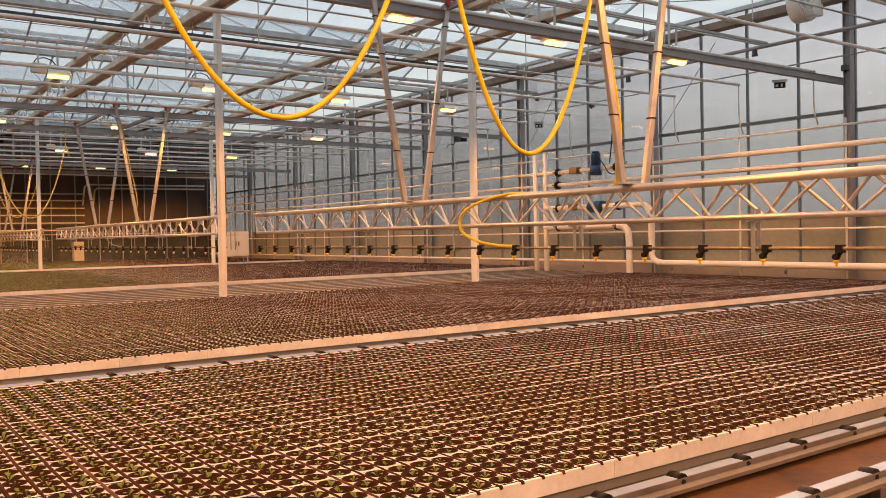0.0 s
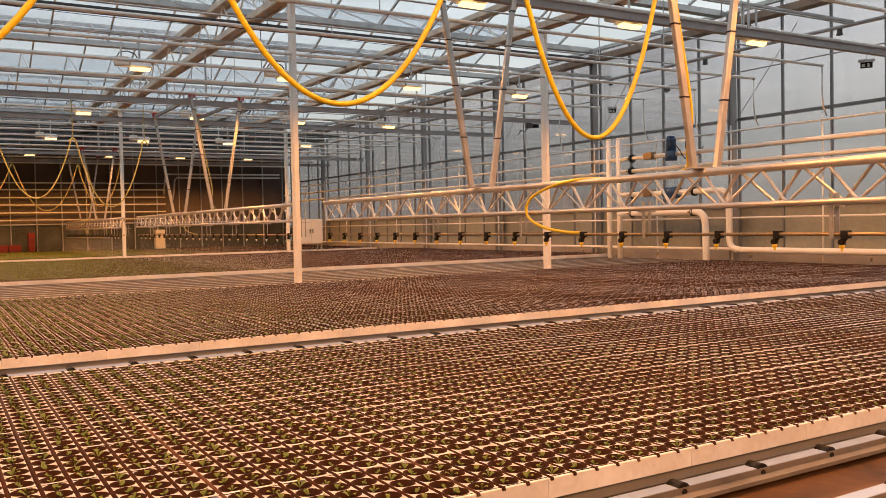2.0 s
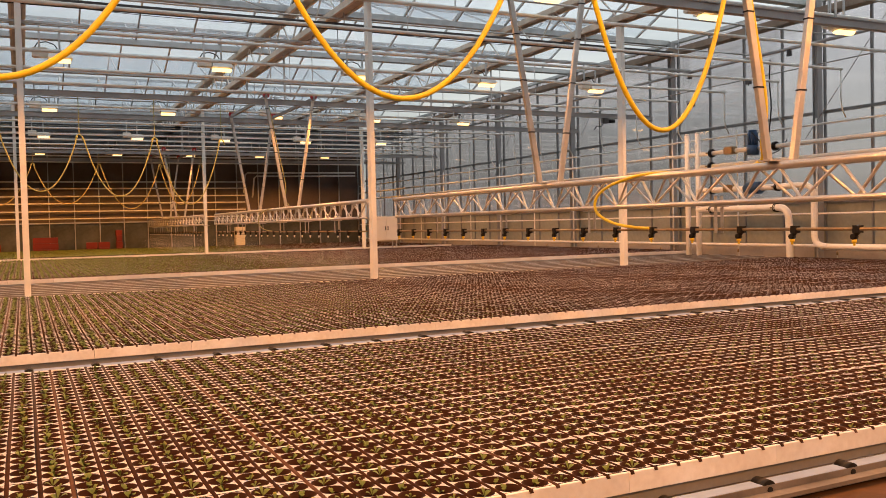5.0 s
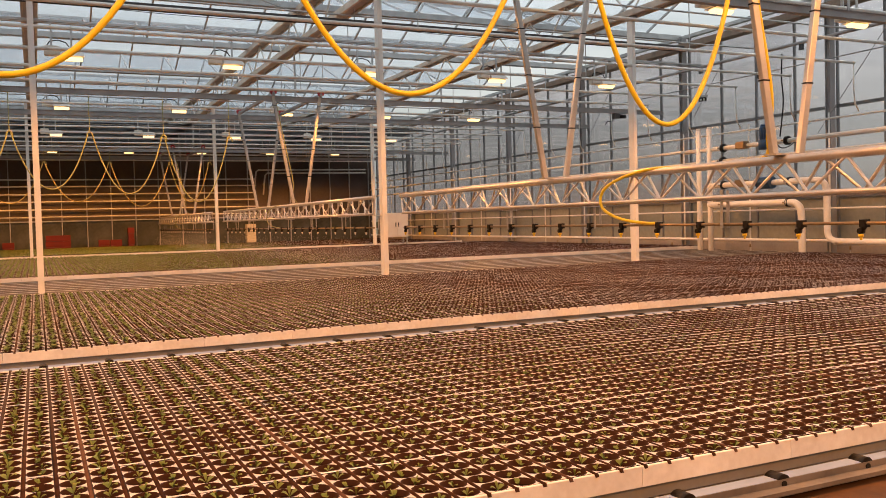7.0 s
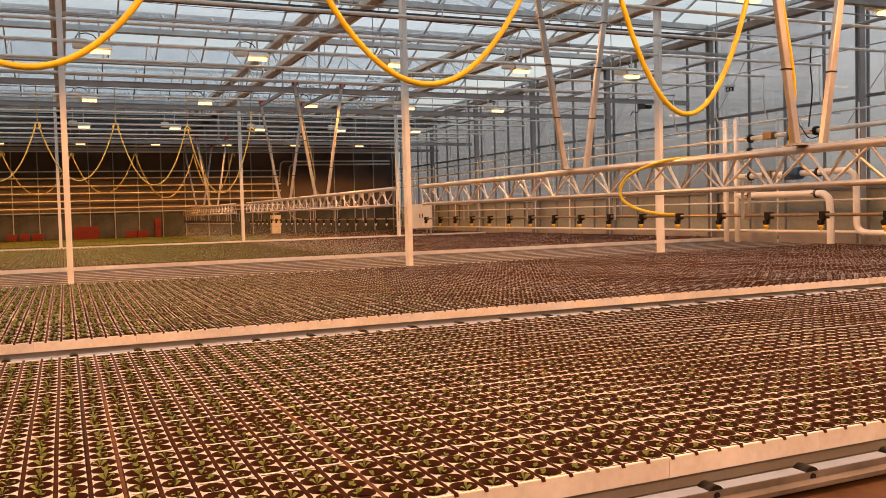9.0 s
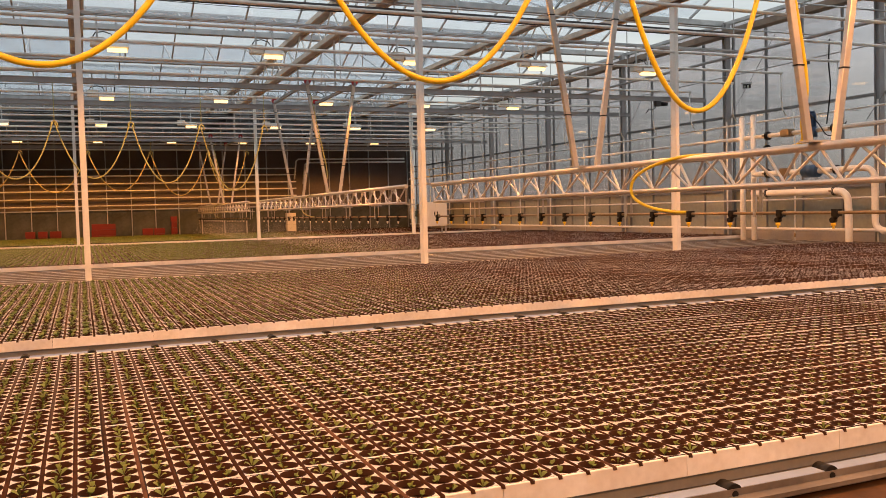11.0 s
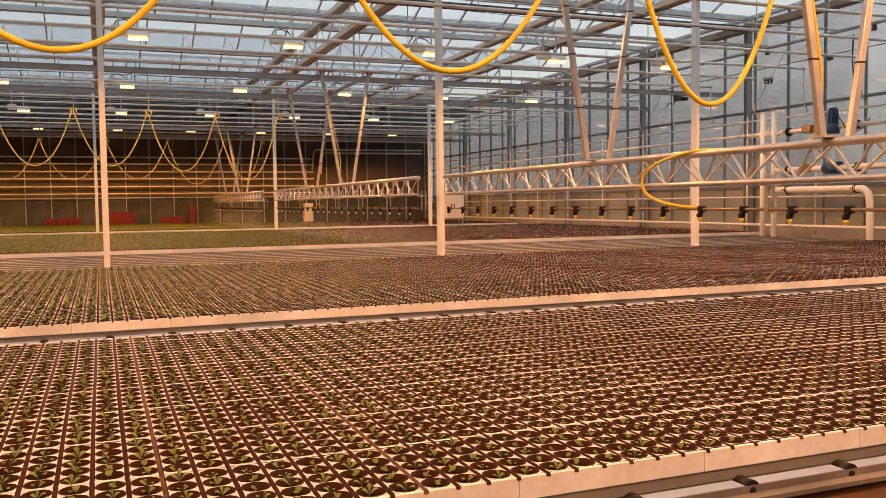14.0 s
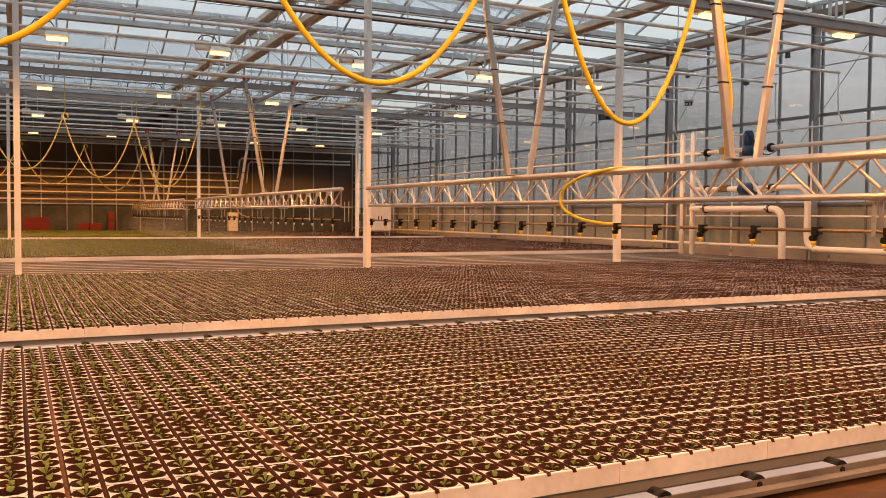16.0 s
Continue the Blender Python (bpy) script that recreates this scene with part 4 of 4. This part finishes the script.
def build_valve_station():
    v = thing("valve_station", (14.0, 0, 0), "white heating pipes with valves and a blue motor", "valve station")
    for y in (15.52, 15.17):
        g = bmesh.new()
        tube(g, (0, y, 0), (0, y, 3.56), 0.062, 14)
        tube(g, (0, y, 3.56), (0, y, 3.60), 0.05, 14)
        part("riser", g, M_PIPE, v)
    for y0, y1, z, r in ((Y_BACK + .3, 16.0, 3.09, 0.048), (Y_BACK + .3, 15.2, 2.80, 0.045)):
        g = bmesh.new()
        tube(g, (0.02, y0, z), (0.02, y1, z), r, 14)
        part("branch_pipe", g, M_PIPE, v)
    g = bmesh.new()
    sweep(g, smooth_line([(0, 15.2, 1.83), (0, 13.4, 1.82), (0, 12.86, 1.82), (0, 12.68, 1.77), (0, 12.59, 1.60), (0, 12.57, 1.0), (0, 12.57, 0.0)], 5), 0.072, 14)
    part("elbow_pipe", g, M_PIPE, v, "thick white pipe with an elbow")
    g = bmesh.new()
    sweep(g, smooth_line([(0.0, 15.2, 2.26), (0.0, 13.2, 2.25), (0.0, 12.28, 2.25), (0.0, 12.06, 2.20), (0.0, 11.97, 2.02), (0.0, 11.96, 1.4), (0.0, 11.94, 1.16), (0.0, 11.84, 1.06), (0.0, 11.62, 1.03), (0.0, 11.2, 1.03), (0.0, 5.0, 1.03), (0.0, -12.0, 1.03)], 5), 0.062, 14)
    part("return_pipe", g, M_PIPE, v, "thick white pipe with two elbows")
    for y in (15.52, 15.17):
        g = bmesh.new()
        tube(g, (-0.08, y, 3.30), (0.08, y, 3.30), 0.02, 10)
        part("plug", g, M_PIPE, v)
    for y, z in ((14.75, 3.09), (12.93, 3.09), (14.77, 2.80), (14.75, 2.26), (12.88, 2.25), (14.76, 1.83), (12.92, 1.82)):
        g = bmesh.new()
        flange(g, (0.02, y, z), (0, 1, 0), 0.095)
        part("flange", g, M_BLACK, v, "dark bolted flange")
        g = bmesh.new()
        tube(g, (-0.11, y, z), (-0.15, y, z), 0.018, 8)
        part("vent_plug", g, M_BRASS, v)
    for y, z in ((14.16, 3.09), (14.2, 2.26)):
        g = bmesh.new()
        box(g, -0.09, 0.09, y - .14, y + .14, z - .07, z + .09)
        bmesh.ops.bevel(g, geom=list(g.edges), offset=0.02, segments=2, affect="EDGES")
        part("valve_body", g, M_BRASS, v)
    for y, z in ((13.5, 3.10), (13.5, 2.25)):
        g = bmesh.new()
        if z > 3:
            tube(g, (-.02, y, z - .15), (-.02, y, z + .06), 0.13, 18)
            tube(g, (-.02, y, z + .06), (-.02, y, z + .34), 0.10, 18)
            tube(g, (-.02, y, z + .34), (-.02, y, z + .38), 0.085, 18)
        else:
            tube(g, (-.02, y - .2, z), (-.02, y + .16, z), 0.13, 18)
            tube(g, (-.02, y + .16, z), (-.02, y + .22, z), 0.09, 18)
        m = part("pump_motor", g, M_BLUE, v, "dark blue pump motor")
        if z > 3:
            for k in range(12):
                a = k * math.pi / 6
                g = bmesh.new()
                cx, cy = -.02 + .10 * math.cos(a), y + .10 * math.sin(a)
                box(g, cx - .007, cx + .007, cy - .007, cy + .007, z + .08, z + .31)
                part("cooling_fin", g, M_BLUE, m)
    g = bmesh.new()
    sweep(g, smooth_line([(-.1, 13.45, 3.42), (-.12, 13.2, 3.2), (-.1, 13.0, 2.95), (0, 12.8, 3.0), (0.05, 12.65, 3.2)], 5), 0.012, 6)
    part("cable", g, M_BLACK, v)
    g = bmesh.new()
    sweep(g, smooth_line([(0.1, 13.2, 3.2), (0.12, 13.12, 3.9), (0.1, 13.14, 4.4), (0.1, 13.12, 4.9)], 4), 0.014, 6)
    part("cable", g, M_BLACK, v)


def build_cabinet():
    c = thing("control_cabinet", (11.17, 27.4, 0), "cream control cabinet on a metal stand", "cabinet")
    g = bmesh.new()
    box(g, -0.42, 0.42, -0.2, 0.2, 1.10, 1.93)
    bmesh.ops.bevel(g, geom=list(g.edges), offset=0.015, segments=2, affect="EDGES")
    part("body", g, M_CABINET, c)
    for x0, x1, hx in ((-0.40, -0.005, -0.05), (0.005, 0.40, 0.05)):
        g = bmesh.new()
        box(g, x0, x1, -0.212, -0.202, 1.12, 1.91)
        d = part("door", g, M_CABINET, c)
        g = bmesh.new()
        box(g, hx - 0.012, hx + 0.012, -0.235, -0.213, 1.46, 1.60)
        part("handle", g, M_BLACK, d, "black handle")
    for x in (-0.37, 0.37):
        for y in (-0.17, 0.17):
            g = bmesh.new()
            box(g, x - .02, x + .02, y - .02, y + .02, 0, 1.10)
            part("leg", g, M_GALV, c)


def build_far_things():
    for x, y, w, h in ((-1.93, 38.1, 0.36, 0.25), (-1.47, 38.1, 0.34, 0.25), (-1.0, 38.1, 0.42, 0.25), (0.82, 38.1, 0.94, 0.5), (2.55, 38.1, 0.42, 0.3), (3.02, 38.1, 0.44, 0.25), (3.62, 38.1, 0.24, 0.75)):
        c = thing("crate_stack", (x, y + .2, 0), "red plastic crates stacked at the end wall", "crates", "red crates")
        z, k = 0.0, 0
        while z < 0.8 + h:
            g = bmesh.new()
            s = 0.012 * (k % 2)
            box(g, -w / 2 + s, w / 2 - s, -0.18, 0.18, z, z + 0.23)
            part("crate", g, M_REDBOX, c)
            z += 0.24
            k += 1
    c = thing("carton_stack", (8.67, 38.32, 0), "pale boxes stacked at the end wall", "boxes")
    for k in range(10):
        g = bmesh.new()
        box(g, -0.2 + .01 * (k % 2), 0.2, -0.2, 0.2 - .01 * (k % 3), k * 0.17, k * 0.17 + 0.16)
        part("carton", g, M_CABINET, c)


def build_fan():
    f = thing("circulation_fan", (13.98, 8.5, 5.58), "white circulation fan hung below the roof", "fan")
    g = bmesh.new()
    n = 24
    for r0, r1, y0, y1 in ((0.30, 0.30, -0.12, 0.12), (0.28, 0.28, -0.12, 0.12)):
        tube(g, (0, y0, 0), (0, y1, 0), r0, n, cap=False)
    box(g, 0.10, 0.42, -0.14, 0.14, -0.16, 0.12)
    part("housing", g, M_WHITE, f)
    g = bmesh.new()
    for r in (0.06, 0.12, 0.18, 0.24, 0.29):
        pts = [(r * math.cos(2 * math.pi * i / 20), -0.14, r * math.sin(2 * math.pi * i / 20)) for i in range(21)]
        sweep(g, pts, 0.004, 5)
    for i in range(8):
        a = math.pi * i / 4
        tube(g, (0, -0.14, 0), (.3 * math.cos(a), -0.14, .3 * math.sin(a)), 0.004, 5)
    part("grille", g, M_WHITE, f)
    g = bmesh.new()
    for i in range(5):
        a = 2 * math.pi * i / 5
        c, s = math.cos(a), math.sin(a)
        q = [g.verts.new((c * r - s * w, y, s * r + c * w)) for r, w, y in ((.04, -.03, -.03), (.26, -.07, -.05), (.26, .07, .04), (.04, .03, .03))]
        g.faces.new(q)
        q2 = [g.verts.new(p.co + Vector((0, .006, 0))) for p in q]
        g.faces.new(q2[::-1])
        for k in range(4):
            g.faces.new((q[k], q[(k + 1) % 4], q2[(k + 1) % 4], q2[k]))
    part("blades", g, M_GALV, f)
    g = bmesh.new()
    box(g, -0.01, 0.01, 0.05, 0.08, 0.28, 0.43)
    part("hanger", g, M_GALV, f)


def build_exit_sign(loc, turn):
    s = thing("exit_sign", loc, "small hanging emergency sign under the rail", "exit sign", "exit signs")
    s.rotation_euler = (0, 0, turn)
    s.scale = (0.72, 0.72, 0.72)
    g = bmesh.new()
    box(g, -0.16, 0.16, -0.03, 0.03, 0.0, 0.06)
    part("housing", g, M_GALV, s)
    g = bmesh.new()
    box(g, -0.12, 0.12, -0.006, 0.006, -0.13, -0.001)
    part("panel", g, M_BLACK, s)
    g = bmesh.new()
    box(g, -0.09, -0.03, -0.010, -0.007, -0.10, -0.04)
    box(g, 0.02, 0.06, -0.010, -0.007, -0.11, -0.03)
    part("symbol", g, M_SIGN, s)
    g = bmesh.new()
    box(g, -0.004, 0.004, -0.004, 0.004, 0.06, 0.22)
    part("hanger", g, M_GALV, s)


def build_extras():
    # perforated cable tray under the girders
    t = thing("cable_tray", (0, 13.95, 5.02), "dark perforated cable tray under the girders", "cable tray", kind="structure")
    for q in (-1, 1):
        g = bmesh.new()
        box(g, X_LEFT + .4, 12.2, q * 0.05 - 0.004, q * 0.05 + 0.004, -0.03, 0.07)
        part("side", g, M_TRAYSTEEL, t)
    g = bmesh.new()
    box(g, -0.035, 0.035, -0.046, 0.046, -0.02, -0.012)
    rung = mesh_of("rung", g, M_MULLION)
    for k in range(130):
        part("rung", rung, None, t, loc=(-6.5 + k * 0.142, 0, 0))
    for x in COL_X:
        g = bmesh.new()
        box(g, x - .008, x + .008, -.008, .008, 0.02, Z_LOW - 5.02 - .03)
        part("hanger", g, M_GALV, t)
    # slack cables beside the tray
    for y, z, d in ((14.1, 5.06, 0.07), (22.6, 4.95, 0.10)):
        g = bmesh.new()
        pts = []
        for i in range(61):
            x = -9.96 + i * 20.0 / 60
            f = ((x + 9.96) % 5.0) / 5.0
            pts.append((x, y, z - d * 4 * f * (1 - f)))
        sweep(g, pts, 0.005, 6)
        solid("power_cable", g, M_BLACK, "black slack cable under the roof", "cable", "slack cables", "structure")
    # short stakes at the bench ends
    for k in range(9):
        y = 9.09 + (k - 2) * 2.59
        s_ = thing("sprinkler_stake", (14.30, y, 0), "short brown stake beside the glass wall", "stake", "stakes along the wall")
        g = bmesh.new()
        tube(g, (0, 0, 0), (0, 0, 0.86), 0.010, 8)
        part("rod", g, M_GALV, s_)
        g = bmesh.new()
        tube(g, (0, 0, 0.86), (0, 0, 0.94), 0.022, 8)
        part("head", g, M_BRASS, s_)
    # clamps under the wall tube and junction boxes by the posts
    for y in (-2.9, 0.2, 3.4, 6.6, 9.81, 12.99, 15.97):
        g = bmesh.new()
        box(g, 14.47, 14.55, y - 0.03, y + 0.03, 5.00, 5.10)
        box(g, 14.485, 14.535, y - 0.05, y + 0.05, 4.98, 5.02)
        solid("tube_clamp", g, M_TRAYSTEEL, "small dark clamp under the wall tube", "clamp", "tube clamps")
    for y, z in ((8.03, 4.46), (14.11, 4.62)):
        j = thing("junction_box", (14.5, y, z), "small dark junction box beside the glass wall", "junction box", "junction boxes")
        g = bmesh.new()
        box(g, -0.04, 0.05, -0.055, 0.055, -0.05, 0.05)
        bmesh.ops.bevel(g, geom=list(g.edges), offset=0.006, segments=1, affect="EDGES")
        part("body", g, M_TRAYSTEEL, j)
        g = bmesh.new()
        tube(g, (0, 0, -0.05), (0, 0, -0.085), 0.012, 8)
        part("gland", g, M_BLACK, j)
    # drive motor below the far boom rail
    m = thing("rail_motor", (13.37, 17.72, 4.21), "dark drive motor hung below the boom rail", "motor")
    g = bmesh.new()
    box(g, -0.14, 0.02, -0.06, 0.06, -0.13, 0.0)
    bmesh.ops.bevel(g, geom=list(g.edges), offset=0.01, segments=1, affect="EDGES")
    part("gearbox", g, M_TRAYSTEEL, m)
    g = bmesh.new()
    tube(g, (0.02, 0, -0.07), (0.22, 0, -0.07), 0.05, 14)
    part("motor_barrel", g, M_BLACK, m)
    g = bmesh.new()
    sweep(g, [(-0.1, 0, -0.13), (-0.2, 0, -0.22), (-0.32, 0, -0.2), (-0.4, 0, -0.3)], 0.012, 6)
    part("cable", g, M_BLACK, m)
    # diagonal wind braces between the girders
    for x0, y0, x1, y1 in ((0.04, 12.9, 5.05, 17.1), (5.05, 12.9, 0.04, 17.1), (10.03, 8.6, 14.8, 12.8), (10.03, 12.8, 14.8, 8.6), (5.05, 25.7, 10.03, 30.0), (10.03, 25.7, 5.05, 30.0)):
        g = bmesh.new()
        tube(g, (x0, y0, 5.9), (x1, y1, 5.9), 0.009, 6)
        solid("brace_rod", g, M_STEELGREY, "thin steel brace rod under the roof", "brace", "brace rods", "structure")
    for y in (10.7, 15.0, 19.3, 23.6, 28.0):
        g = bmesh.new()
        tube(g, (14.50, y, 5.4), (14.50, y + 1.9, 3.2), 0.008, 6)
        solid("brace_rod", g, M_STEELGREY, "thin steel brace rod on the glass wall", "brace", "brace rods", "structure")


build_shell()
build_glass_wall()
build_far_wall()
build_girders()
build_overhead_pipes()
build_rails()
build_lamps()
build_wall_pipes()
build_valve_station()
build_cabinet()
build_far_things()
build_fan()
build_exit_sign((12.78, 8.18, 4.08), -1.0)
build_exit_sign((13.94, 15.3, 4.30), -0.75)
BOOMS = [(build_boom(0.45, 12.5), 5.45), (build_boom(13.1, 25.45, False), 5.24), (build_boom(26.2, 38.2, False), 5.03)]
HOSES = []
# half width, lowest point, sag, and the loop's middle at 0, 4, 8, 12 and 16 s
for half, lo, sag, xs in ((0.78, 2.29, 1.68, (4.355, 4.20, 4.07, 3.945, 3.865)), (1.05, 2.43, 1.50, (2.325, 2.155, 2.075, 1.99, 1.965)),
                          (1.06, 2.44, 1.45, (-0.03, -0.10, -0.145, -0.19, -0.235)), (1.06, 2.44, 1.45, (-2.23, -2.29, -2.33, -2.36, -2.40))):
    HOSES.append((build_hose_loop(half, lo, sag), 4.87, xs))
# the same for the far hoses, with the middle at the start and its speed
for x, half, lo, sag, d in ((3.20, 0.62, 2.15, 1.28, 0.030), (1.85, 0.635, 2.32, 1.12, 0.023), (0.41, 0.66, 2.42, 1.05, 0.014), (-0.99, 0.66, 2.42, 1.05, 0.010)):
    HOSES.append((build_hose_loop(half, lo, sag, 0.012, M_HAZED_HOSE), 17.72, [x - d * k * 4 for k in range(5)]))
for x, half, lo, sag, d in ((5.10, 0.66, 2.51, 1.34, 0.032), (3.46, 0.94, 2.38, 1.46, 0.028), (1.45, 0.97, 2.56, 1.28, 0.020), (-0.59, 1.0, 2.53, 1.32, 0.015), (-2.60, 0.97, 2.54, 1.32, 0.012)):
    HOSES.append((build_hose_loop(half, lo, sag, 0.014, M_FAR_HAZED_HOSE), 30.57, [x - d * k * 4 for k in range(5)]))
build_extras()
build_benches()
build_roof()


def motions():
    for b, x in BOOMS:
        walk(b, [(0.0, pose(x, 0, 0)), (4.0, pose(x - 0.135, 0, 0)), (8.0, pose(x - 0.275, 0, 0)), (12.0, pose(x - 0.403, 0, 0)), (16.0, pose(x - 0.527, 0, 0))])
    for h, y, xs in HOSES:
        walk(h, [(4.0 * k, pose(x, y, 0)) for k, x in enumerate(xs)])


motions()
